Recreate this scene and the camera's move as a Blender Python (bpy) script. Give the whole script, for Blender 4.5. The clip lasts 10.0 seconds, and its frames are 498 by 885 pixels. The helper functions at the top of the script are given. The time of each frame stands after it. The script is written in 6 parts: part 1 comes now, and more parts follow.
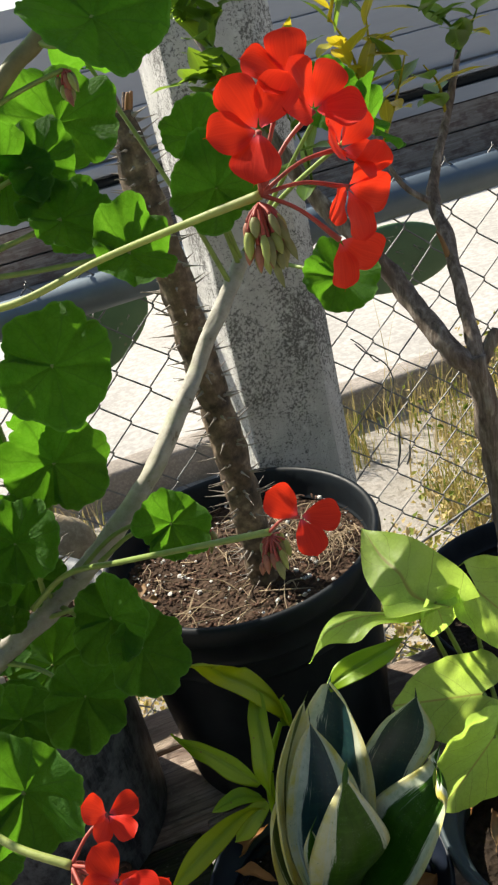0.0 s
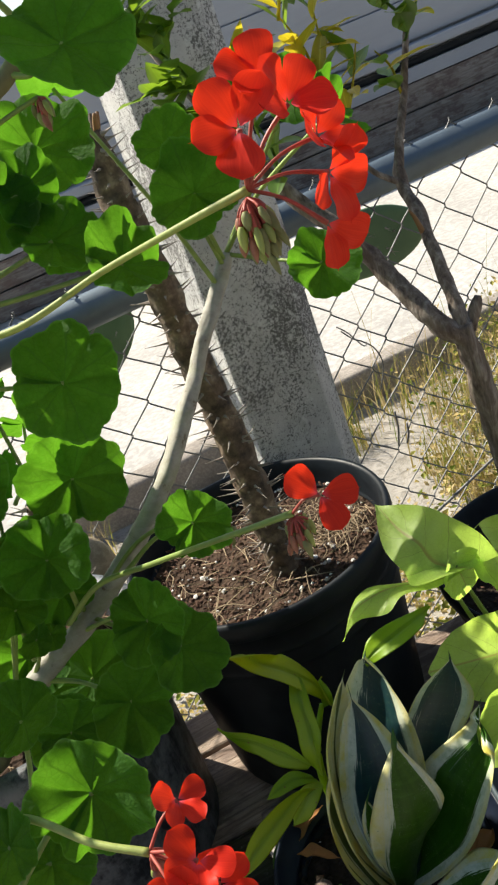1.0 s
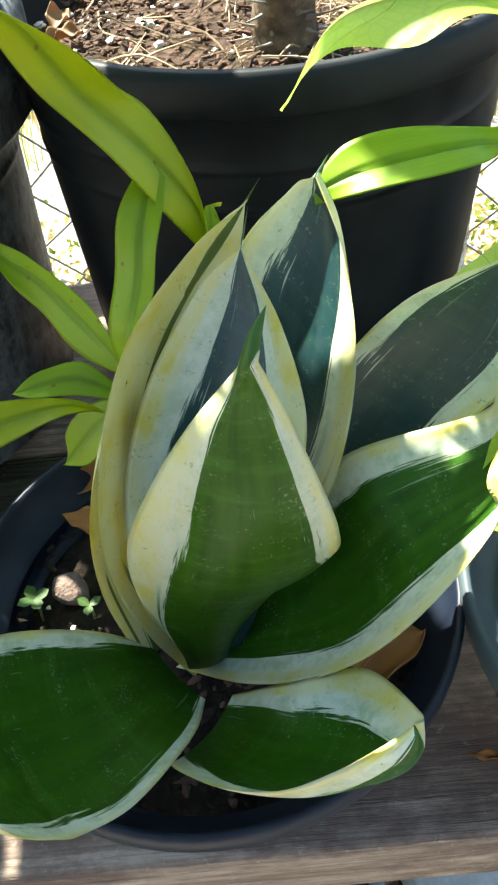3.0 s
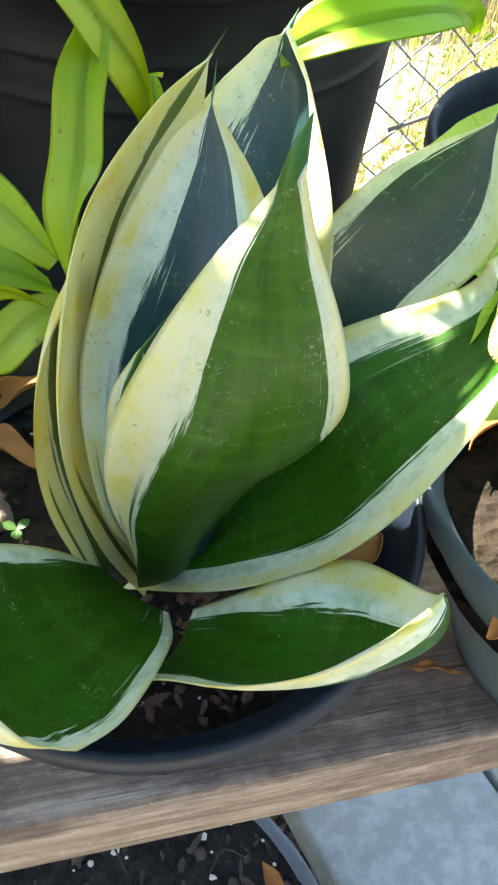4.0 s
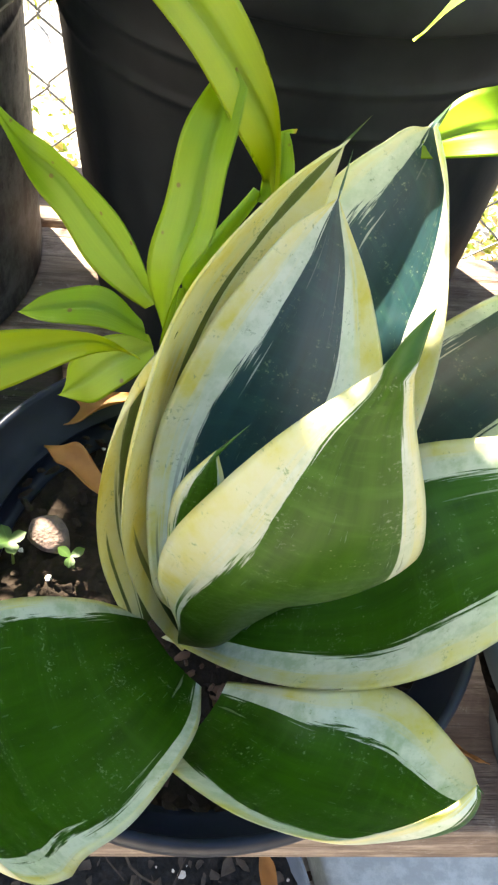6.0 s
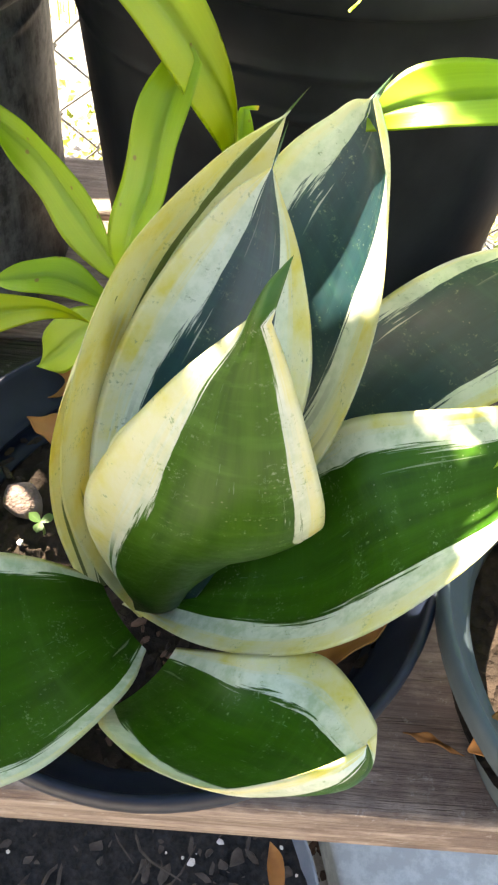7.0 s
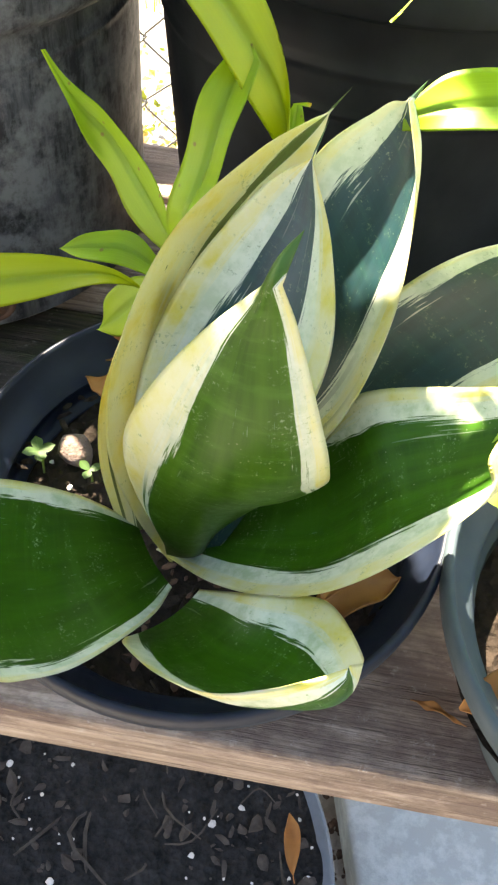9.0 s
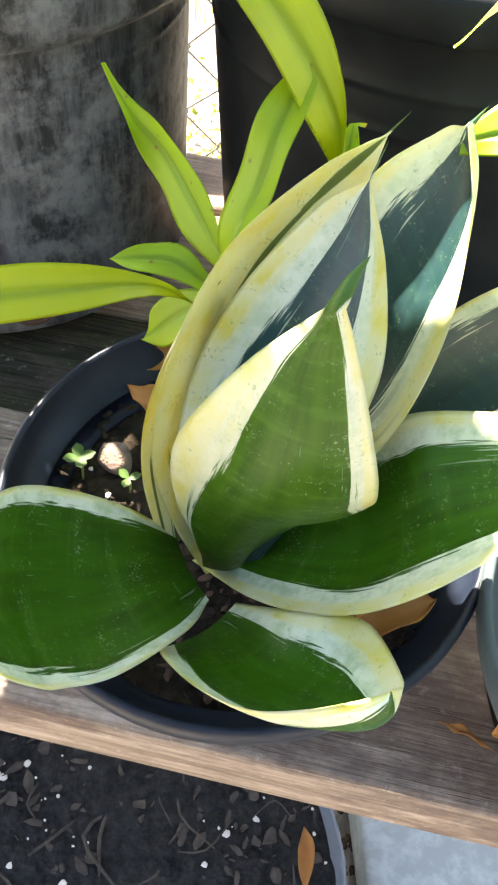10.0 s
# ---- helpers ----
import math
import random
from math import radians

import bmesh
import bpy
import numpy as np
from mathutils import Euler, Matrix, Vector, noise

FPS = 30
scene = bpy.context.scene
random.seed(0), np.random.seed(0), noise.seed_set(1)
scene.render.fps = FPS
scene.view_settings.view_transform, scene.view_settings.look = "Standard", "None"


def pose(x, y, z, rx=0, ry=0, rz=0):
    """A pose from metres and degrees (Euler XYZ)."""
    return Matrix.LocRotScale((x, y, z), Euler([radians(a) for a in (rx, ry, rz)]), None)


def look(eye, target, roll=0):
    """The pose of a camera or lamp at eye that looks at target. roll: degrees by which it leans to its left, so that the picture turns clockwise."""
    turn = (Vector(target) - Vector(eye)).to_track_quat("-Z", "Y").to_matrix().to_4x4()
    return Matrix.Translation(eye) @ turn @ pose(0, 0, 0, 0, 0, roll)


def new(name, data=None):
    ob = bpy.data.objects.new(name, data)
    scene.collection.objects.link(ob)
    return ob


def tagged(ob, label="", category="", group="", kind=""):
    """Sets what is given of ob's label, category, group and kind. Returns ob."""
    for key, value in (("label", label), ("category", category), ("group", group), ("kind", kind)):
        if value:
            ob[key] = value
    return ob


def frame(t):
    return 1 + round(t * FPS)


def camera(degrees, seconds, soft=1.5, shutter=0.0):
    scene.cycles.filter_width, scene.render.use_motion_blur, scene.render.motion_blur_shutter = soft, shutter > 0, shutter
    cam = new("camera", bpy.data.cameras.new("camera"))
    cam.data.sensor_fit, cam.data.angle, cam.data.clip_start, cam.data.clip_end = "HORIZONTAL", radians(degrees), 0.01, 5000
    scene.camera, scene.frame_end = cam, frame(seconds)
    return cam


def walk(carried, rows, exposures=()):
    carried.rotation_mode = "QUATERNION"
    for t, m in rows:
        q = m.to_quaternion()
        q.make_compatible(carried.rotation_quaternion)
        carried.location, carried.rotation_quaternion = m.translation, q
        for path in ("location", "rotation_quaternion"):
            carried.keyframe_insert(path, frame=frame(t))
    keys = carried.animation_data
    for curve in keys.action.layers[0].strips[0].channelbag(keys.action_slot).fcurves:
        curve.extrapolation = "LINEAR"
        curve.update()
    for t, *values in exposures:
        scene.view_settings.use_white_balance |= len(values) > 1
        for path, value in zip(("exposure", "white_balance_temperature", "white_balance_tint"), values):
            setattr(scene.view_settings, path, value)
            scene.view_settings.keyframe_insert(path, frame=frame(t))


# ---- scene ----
cam = camera(32.5, 10.0, soft=2.3)
ROWS = [
    (0, -0.0509, -0.3967, 1.0788, 63.78, 13.06, -16.93),
    (0.5, -0.0643, -0.4261, 1.0826, 63.52, 18.93, -20.10),
    (1, -0.0655, -0.4099, 1.0811, 63.03, 19.60, -20.84),
    (1.5, -0.0610, -0.3976, 1.0607, 61.68, 14.82, -17.08),
    (2, -0.0083, -0.3300, 0.9656, 57.17, 8.87, -13.50),
    (2.1, 0.0086, -0.3088, 0.9294, 56.82, 8.24, -11.48),
    (2.5, 0.0262, -0.2283, 0.8466, 50.92, 5.09, -5.56),
    (3, 0.0189, -0.1730, 0.7898, 44.55, 3.84, -3.69),
    (3.2, 0.0171, -0.1684, 0.7853, 44.36, 2.43, -5.13),
    (4.3, -0.0296, -0.1728, 0.7532, 41.83, -3.62, -14.31),
    (4.5, -0.0307, -0.1720, 0.7573, 40.93, -3.27, -14.68),
    (5, -0.0395, -0.1692, 0.7769, 40.72, -3.58, -14.37),
    (5.5, -0.0165, -0.1397, 0.7872, 39.70, -3.73, -10.68),
    (5.7, -0.0214, -0.1357, 0.7842, 38.24, -5.44, -6.19),
    (6.8, 0.0148, -0.1437, 0.7749, 37.97, -3.71, 3.02),
    (7, 0.0172, -0.1465, 0.7788, 38.09, -3.84, 3.15),
    (7.5, 0.0102, -0.1529, 0.7884, 37.83, -3.63, 2.59),
    (8, 0.0153, -0.1488, 0.7935, 38.80, -2.76, 1.55),
    (8.5, 0.0150, -0.1534, 0.8007, 39.07, -3.11, 2.56),
    (9, 0.0290, -0.1686, 0.7929, 37.49, -3.20, 9.31),
    (9.5, 0.0304, -0.1755, 0.7897, 37.96, -2.83, 11.55),
    (10, 0.0215, -0.1685, 0.7948, 37.82, -3.51, 11.89),
]
EXPOSURES = [(0.0, 0.94, 6800, 8), (1.8, 0.98, 6700, 7), (2.6, 1.00, 6650, 2), (3.1, 2.84, 6600, 2), (5.0, 3.20, 7050, 6), (7.0, 3.36, 7500, 13), (8.0, 3.34, 7550, 12), (8.5, 3.02, 7650, 13), (9.3, 3.57, 7500, 11), (10.0, 3.57, 7500, 11)]
walk(cam, [(t, pose(*row)) for t, *row in ROWS], EXPOSURES)

# ---- world and sun ----
SUN_DIR = Vector((-0.38, 0.55, 0.74)).normalized()  # towards the sun
sky_world = bpy.data.worlds.new("sky")
scene.world = sky_world
sky_world.use_nodes = True
wn, wl = sky_world.node_tree.nodes, sky_world.node_tree.links
sky_tex = wn.new("ShaderNodeTexSky")
sky_tex.sky_type = "NISHITA"
sky_tex.sun_disc = False
sky_tex.sun_elevation = math.asin(SUN_DIR.z)
sky_tex.sun_rotation = math.atan2(SUN_DIR.x, SUN_DIR.y)
wn["Background"].inputs["Strength"].default_value = 0.085
wl.new(sky_tex.outputs[0], wn["Background"].inputs["Color"])
sun_data = bpy.data.lights.new("sun", "SUN")
sun_data.energy, sun_data.angle, sun_data.color = 5.0, radians(0.6), (1.0, 0.94, 0.84)
sun = new("sun", sun_data)
sun.matrix_world = look(SUN_DIR * 20, (0, 0, 0))


# ---- materials ----
class Mat:
    """A node material with short ways to add nodes."""

    def __init__(self, name, rough=0.6, metal=0.0, spec=0.5):
        self.m = bpy.data.materials.new(name)
        self.m.use_nodes = True
        self.n, self.l = self.m.node_tree.nodes, self.m.node_tree.links
        self.b = self.n["Principled BSDF"]
        self.b.inputs["Roughness"].default_value = rough
        self.b.inputs["Metallic"].default_value = metal
        self.b.inputs["Specular IOR Level"].default_value = spec
        self.co = self.n.new("ShaderNodeTexCoord").outputs["Object"]

    def put(self, socket, value):
        if hasattr(value, "is_linked"):
            self.l.new(value, socket)
        else:
            socket.default_value = value
        return self

    def noise(self, scale, detail=4, rough=0.6, stretch=None, co=None):
        t = self.n.new("ShaderNodeTexNoise")
        t.inputs["Scale"].default_value, t.inputs["Detail"].default_value = scale, detail
        t.inputs["Roughness"].default_value = rough
        src = co or self.co
        if stretch:
            mp = self.n.new("ShaderNodeMapping")
            mp.inputs["Scale"].default_value = stretch
            self.l.new(src, mp.inputs["Vector"])
            src = mp.outputs[0]
        self.l.new(src, t.inputs["Vector"])
        return t.outputs["Fac"]

    def voronoi(self, scale, feature="F1", out="Distance"):
        t = self.n.new("ShaderNodeTexVoronoi")
        t.feature = feature
        t.inputs["Scale"].default_value = scale
        self.l.new(self.co, t.inputs["Vector"])
        return t.outputs[out]

    def ramp(self, fac, *stops):
        r = self.n.new("ShaderNodeValToRGB")
        e = r.color_ramp.elements
        while len(e) < len(stops):
            e.new(0.5)
        for el, (p, c) in zip(e, stops):
            el.position = p
            el.color = (*c, 1) if len(c) == 3 else c
        self.l.new(fac, r.inputs[0])
        return r.outputs[0]

    def mix(self, fac, a, b, mode="MIX"):
        x = self.n.new("ShaderNodeMix")
        x.data_type, x.blend_type = "RGBA", mode
        self.put(x.inputs[0], fac)
        for s, v in ((x.inputs[6], a), (x.inputs[7], b)):
            self.put(s, (*v, 1) if isinstance(v, tuple) and len(v) == 3 else v)
        return x.outputs[2]

    def math(self, op, a, b=0.0, c=0.0):
        x = self.n.new("ShaderNodeMath")
        x.operation = op
        for s, v in zip(x.inputs, (a, b, c)):
            self.put(s, v)
        return x.outputs[0]

    def attr(self, name):
        a = self.n.new("ShaderNodeAttribute")
        a.attribute_name = name
        return a.outputs["Fac"]

    def uv(self):
        """u across and v along, from the mesh's map."""
        a = self.n.new("ShaderNodeUVMap")
        s = self.n.new("ShaderNodeSeparateXYZ")
        self.l.new(a.outputs[0], s.inputs[0])
        return s.outputs[0], s.outputs[1], a.outputs[0]

    def rand(self):
        return self.n.new("ShaderNodeObjectInfo").outputs["Random"]

    def color(self, value):
        return self.put(self.b.inputs["Base Color"], (*value, 1) if isinstance(value, tuple) else value)

    def rough(self, value):
        return self.put(self.b.inputs["Roughness"], value)

    def bump(self, height, strength=0.4, dist=0.002):
        b = self.n.new("ShaderNodeBump")
        b.inputs["Strength"].default_value, b.inputs["Distance"].default_value = strength, dist
        self.l.new(height, b.inputs["Height"])
        self.l.new(b.outputs[0], self.b.inputs["Normal"])
        return self

    def translucent(self, color, amount):
        """Leaf tissue: light also comes through from behind."""
        t = self.n.new("ShaderNodeBsdfTranslucent")
        self.put(t.inputs[0], (*color, 1) if isinstance(color, tuple) else color)
        x = self.n.new("ShaderNodeMixShader")
        self.put(x.inputs[0], amount)
        self.l.new(self.b.outputs[0], x.inputs[1])
        self.l.new(t.outputs[0], x.inputs[2])
        self.l.new(x.outputs[0], self.n["Material Output"].inputs["Surface"])
        return self


def make_pot_plastic(name, dark, light, dust, rough=0.38):
    m = Mat(name, rough, spec=0.24)
    fine, big = m.noise(60, 5), m.noise(9, 6, 0.7, (1, 1, 0.45))
    base = m.mix(m.ramp(fine, (0.35, (0, 0, 0)), (0.75, (1, 1, 1))), dark, light)
    m.color(m.mix(m.ramp(big, (0.5, (0, 0, 0)), (0.78, (dust, dust, dust))), base, (0.13, 0.14, 0.15)))
    m.rough(m.ramp(big, (0.3, (rough,) * 3), (0.8, (0.8,) * 3)))
    m.bump(m.noise(220, 3), 0.15, 0.0006)
    return m.m


pot_black = make_pot_plastic("black_pot_plastic", (0.003, 0.005, 0.008), (0.008, 0.012, 0.015), 0.17)
pot_blue = make_pot_plastic("blue_black_pot_plastic", (0.0045, 0.0075, 0.015), (0.009, 0.014, 0.027), 0.14, 0.26)
pot_slate = make_pot_plastic("slate_pot_plastic", (0.13, 0.155, 0.185), (0.18, 0.21, 0.245), 0.3, 0.4)
pot_grey = make_pot_plastic("grey_green_pot_plastic", (0.045, 0.063, 0.072), (0.066, 0.087, 0.098), 0.25, 0.5)


def make_worn():
    """Sun-bleached black plastic with pale upright scuffs and dust."""
    m = Mat("worn_black_pot_plastic", 0.6, spec=0.35)
    scuff, fine, big = m.noise(60, 6, 0.75, (1, 1, 0.14)), m.noise(150, 5, 0.75, (1, 1, 0.6)), m.noise(42, 6, 0.7)
    c = m.ramp(fine, (0.35, (0.012, 0.014, 0.017)), (0.7, (0.030, 0.034, 0.040)))
    c = m.mix(m.ramp(scuff, (0.44, (0, 0, 0)), (0.66, (0.85,) * 3)), c, (0.135, 0.15, 0.168))
    m.color(m.mix(m.ramp(m.math("ADD", big, m.math("MULTIPLY", fine, 0.3)), (0.58, (0, 0, 0)), (0.76, (0.8,) * 3)), c, (0.17, 0.182, 0.195)))
    m.bump(fine, 0.25, 0.0008)
    return m.m


pot_worn = make_worn()


def make_wood(name, a, b, c, axis_stretch):
    """Weathered timber: long fibres, dark cracks and stains, pale raised grain."""
    m = Mat(name, 0.85, spec=0.2)
    grain = m.noise(70, 8, 0.72, axis_stretch)
    fine = m.noise(420, 5, 0.65, tuple(v * (0.35 if v < 1 else 1) for v in axis_stretch))
    crack = m.noise(150, 4, 0.6, tuple(v * (0.4 if v < 1 else 1) for v in axis_stretch))
    stain, grit = m.noise(24, 7, 0.7, (0.5, 1, 1)), m.noise(160, 5, 0.75)
    col = m.ramp(grain, (0.33, a), (0.50, b), (0.66, c))
    col = m.mix(m.ramp(fine, (0.36, (0.6,) * 3), (0.5, (0, 0, 0))), col, (0.10, 0.075, 0.058))
    col = m.mix(m.ramp(stain, (0.46, (0, 0, 0)), (0.58, (0.75,) * 3)), col, (0.115, 0.078, 0.064))
    col = m.mix(m.ramp(crack, (0.30, (0.9,) * 3), (0.36, (0, 0, 0))), col, (0.035, 0.025, 0.02))
    col = m.mix(m.ramp(grit, (0.60, (0, 0, 0)), (0.70, (0.45,) * 3)), col, (0.44, 0.40, 0.35))
    m.color(col)
    m.bump(m.math("ADD", m.math("ADD", fine, grain), m.math("MULTIPLY", m.ramp(crack, (0.30, (0, 0, 0)), (0.40, (1, 1, 1))), 1.5)), 0.8, 0.002)
    return m.m


wood_grey = make_wood("weathered_board_wood", (0.17, 0.122, 0.090), (0.32, 0.250, 0.195), (0.46, 0.38, 0.31), (0.09, 1, 1))
# mossy wood, its colour also darkened for the shade between the pots
wood_moss_shade = make_wood("mossy_shaded_board_wood", (0.018, 0.016, 0.010), (0.045, 0.040, 0.024), (0.08, 0.085, 0.035), (0.09, 1, 1))
wood_far = make_wood("skirting_wood", (0.16, 0.14, 0.12), (0.24, 0.21, 0.18), (0.30, 0.27, 0.24), (0.05, 1, 1))


def make_soil(name, a, b, scale):
    m = Mat(name, 0.95, spec=0.15)
    n1, n2 = m.noise(scale, 8, 0.7), m.voronoi(scale * 2.2)
    m.color(m.ramp(n1, (0.3, a), (0.55, b), (0.8, tuple(v * 1.9 for v in b))))
    m.bump(m.math("ADD", n1, n2), 1.0, 0.004)
    return m.m


soil_dark = make_soil("potting_soil", (0.010, 0.008, 0.006), (0.035, 0.025, 0.018), 90)
soil_bark = make_soil("bark_soil", (0.022, 0.014, 0.010), (0.070, 0.045, 0.031), 80)


def plain(name, col, rough=0.6, vary=0.25, scale=40, metal=0.0, spec=0.4, bump=0.2, dist=0.001):
    m = Mat(name, rough, metal, spec)
    n = m.noise(scale, 5)
    r = m.rand()
    c = m.ramp(n, (0.3, tuple(v * (1 - vary) for v in col)), (0.7, tuple(min(1, v * (1 + vary)) for v in col)))
    c = m.mix(m.math("MULTIPLY", r, 0.35), c, tuple(v * 0.55 for v in col))
    m.color(c)
    if bump:
        m.bump(m.noise(scale * 4, 3), bump, dist)
    return m


perlite_mat = plain("perlite", (0.62, 0.60, 0.56), 0.9, 0.1, 300).m
straw_mat = plain("dry_straw", (0.36, 0.27, 0.17), 0.8, 0.3, 60).m
bark_mat = plain("bark_chip", (0.100, 0.052, 0.032), 0.9, 0.4, 120).m
dead_leaf_mat = plain("dead_leaf", (0.40, 0.175, 0.045), 0.6, 0.35, 50).translucent((0.45, 0.18, 0.05), 0.25).m
pale_dead_leaf_mat = plain("pale_dead_leaf", (0.30, 0.18, 0.085), 0.65, 0.3, 50).translucent((0.45, 0.25, 0.10), 0.25).m
rot_mat = plain("rotting_wood", (0.060, 0.050, 0.042), 0.9, 0.7, 70).m
pebble_mat = plain("pebble", (0.15, 0.105, 0.085), 0.9, 0.5, 160, bump=0.8, dist=0.002).m
thorn_mat = plain("thorn", (0.30, 0.26, 0.22), 0.5, 0.2, 90).m


def make_twig():
    m = Mat("grey_branch_bark", 0.85, spec=0.2)
    s, n = m.noise(150, 6, 0.7, (1, 1, 0.12)), m.noise(40, 5)
    c = m.ramp(s, (0.32, (0.07, 0.053, 0.042)), (0.5, (0.20, 0.16, 0.13)), (0.68, (0.40, 0.35, 0.30)))
    m.color(m.mix(m.ramp(n, (0.5, (0, 0, 0)), (0.7, (0.5,) * 3)), c, (0.11, 0.07, 0.05)))
    m.bump(s, 1.0, 0.003)
    return m.m


twig_mat = make_twig()
galv_mat = plain("galvanised_pipe", (0.14, 0.175, 0.20), 0.5, 0.12, 25, metal=0.75).m
wire_mat = plain("fence_wire", (0.19, 0.19, 0.185), 0.55, 0.3, 60, metal=0.6).m


# ---- mesh helpers ----
def finish(ob_name, bm, material, parent=None, label="", smooth=True, m=None):
    me = bpy.data.meshes.new(ob_name)
    bm.to_mesh(me)
    bm.free()
    for x in material if isinstance(material, (list, tuple)) else [material]:
        me.materials.append(x)
    if smooth:
        me.polygons.foreach_set("use_smooth", [True] * len(me.polygons))
    ob = new(ob_name, me)
    if parent:
        ob.parent = parent
    if m:
        ob.matrix_basis = m
    if label:
        ob["label"] = label
    return ob


def part(name, bm, material, parent, label="", smooth=True, m=None):
    return finish(name, bm, material, parent, label, smooth, m)


def base_empty(name, loc, label, category, group="", kind=""):
    ob = new(name)
    ob.empty_display_size = 0.02
    ob.location = loc
    return tagged(ob, label, category, group, kind)


def shared(name, me, parent=None, m=None, label=""):
    ob = new(name, me)
    if parent:
        ob.parent = parent
    if m:
        ob.matrix_basis = m
    if label:
        ob["label"] = label
    return ob


def lathe(profile, segs=64, wobble=0.0):
    """A turned shell from (radius, height) steps."""
    bm = bmesh.new()
    rings = []
    for r, z in profile:
        ring = []
        for k in range(segs):
            a = 2 * math.pi * k / segs
            rr = r * (1 + wobble * math.sin(3 * a + 1) + wobble * 0.6 * math.sin(2 * a))
            ring.append(bm.verts.new((rr * math.cos(a), rr * math.sin(a), z)))
        rings.append(ring)
    for a, b in zip(rings, rings[1:]):
        for k in range(segs):
            bm.faces.new((a[k], a[(k + 1) % segs], b[(k + 1) % segs], b[k]))
    return bm


def spline(points, steps):
    """Catmull-Rom through the points."""
    p = [Vector(q) for q in points]
    p = [2 * p[0] - p[1]] + p + [2 * p[-1] - p[-2]]
    out = []
    spans = len(p) - 3
    for k in range(steps + 1):
        t = k / steps * spans
        i = min(int(t), spans - 1)
        t -= i
        a, b, c, d = p[i : i + 4]
        out.append(0.5 * ((2 * b) + (c - a) * t + (2 * a - 5 * b + 4 * c - d) * t**2 + (3 * b - a - 3 * c + d) * t**3))
    return out


def tube(points, radii, segs=8, steps=24, bm=None, lump=0.0):
    """A round limb along a spline, its radius gliding through radii."""
    bm = bm or bmesh.new()
    path = spline(points, steps)
    rads = [v.x for v in spline([(r, 0, 0) for r in radii], steps)]
    rings, ref = [], Vector((0.31, 0.2, 0.93))
    for k, c in enumerate(path):
        d = (path[min(k + 1, steps)] - path[max(k - 1, 0)]).normalized()
        s = d.cross(ref).normalized()
        w = d.cross(s)
        ring = []
        for j in range(segs):
            a = 2 * math.pi * j / segs
            r = max(rads[k], 0.0002)
            if lump:
                r *= 1 + lump * noise.noise(Vector((c.x * 60 + math.cos(a) * 1.3, c.y * 60 + math.sin(a) * 1.3, c.z * 60)))
            ring.append(bm.verts.new(c + r * (math.cos(a) * s + math.sin(a) * w)))
        rings.append(ring)
    for a, b in zip(rings, rings[1:]):
        for j in range(segs):
            bm.faces.new((a[j], a[(j + 1) % segs], b[(j + 1) % segs], b[j]))
    bm.faces.new(list(reversed(rings[0])))
    bm.faces.new(rings[-1])
    return bm


def box(w, d, h, bevel=0.0, seed=0, cuts=0, rough=0.0):
    bm = bmesh.new()
    bmesh.ops.create_cube(bm, size=1, matrix=Matrix.Diagonal((w, d, h, 1)))
    if bevel:
        bmesh.ops.bevel(bm, geom=bm.edges[:], offset=bevel, segments=2, profile=0.6, affect="EDGES")
    return bm


# ---- the setting ----
BENCH, BACK = 0.45, 0.42  # heights of the front board and of those behind


def make_ground():
    m = Mat("dry_ground", 0.95, spec=0.1)
    n1, n2 = m.noise(3.5, 8), m.noise(45, 6, 0.7)
    c = m.ramp(n1, (0.3, (0.26, 0.235, 0.20)), (0.5, (0.36, 0.335, 0.30)), (0.7, (0.28, 0.26, 0.215)))
    m.color(m.mix(m.ramp(n2, (0.38, (0.5,) * 3), (0.5, (0, 0, 0))), c, (0.15, 0.125, 0.095)))
    m.bump(n2, 0.8, 0.012)
    return m.m


def make_concrete(name, a, b, scale=6.0, stain=None):
    m = Mat(name, 0.9, spec=0.2)
    n1, n2 = m.noise(scale, 7), m.noise(scale * 14, 5, 0.7)
    c = m.ramp(n1, (0.35, a), (0.65, b))
    c = m.mix(m.ramp(n2, (0.45, (0.5,) * 3), (0.6, (0, 0, 0))), c, tuple(v * 0.6 for v in a))
    if stain:
        sep = m.n.new("ShaderNodeSeparateXYZ")
        m.l.new(m.co, sep.inputs[0])
        dx = m.math("MULTIPLY", m.math("SUBTRACT", sep.outputs[0], stain[0]), 1.6)
        dy = m.math("SUBTRACT", sep.outputs[1], stain[1])
        d = m.math("SQRT", m.math("ADD", m.math("MULTIPLY", dx, dx), m.math("MULTIPLY", dy, dy)))
        d = m.math("ADD", d, m.math("MULTIPLY", n1, 0.5))
        c = m.mix(m.ramp(d, (0.72, (0.8,) * 3), (0.78, (0, 0, 0))), c, (0.34, 0.26, 0.16))
    m.color(c)
    m.bump(n2, 0.4, 0.004)
    return m.m


slab_mat = make_concrete("pale_slab_concrete", (0.42, 0.40, 0.37), (0.56, 0.54, 0.50), 3.0, (-2.72, 0.25))
kerb_mat = make_concrete("kerb_concrete", (0.24, 0.21, 0.18), (0.36, 0.32, 0.28), 8.0)


def make_wall_paint():
    m = Mat("grey_siding_paint", 0.7, spec=0.2)
    n = m.noise(1.6, 6, 0.6, (0.5, 1, 3))
    m.color(m.ramp(n, (0.3, (0.30, 0.31, 0.33)), (0.7, (0.38, 0.39, 0.41))))
    m.bump(m.noise(60, 3), 0.1, 0.002)
    return m.m


siding_mat = make_wall_paint()


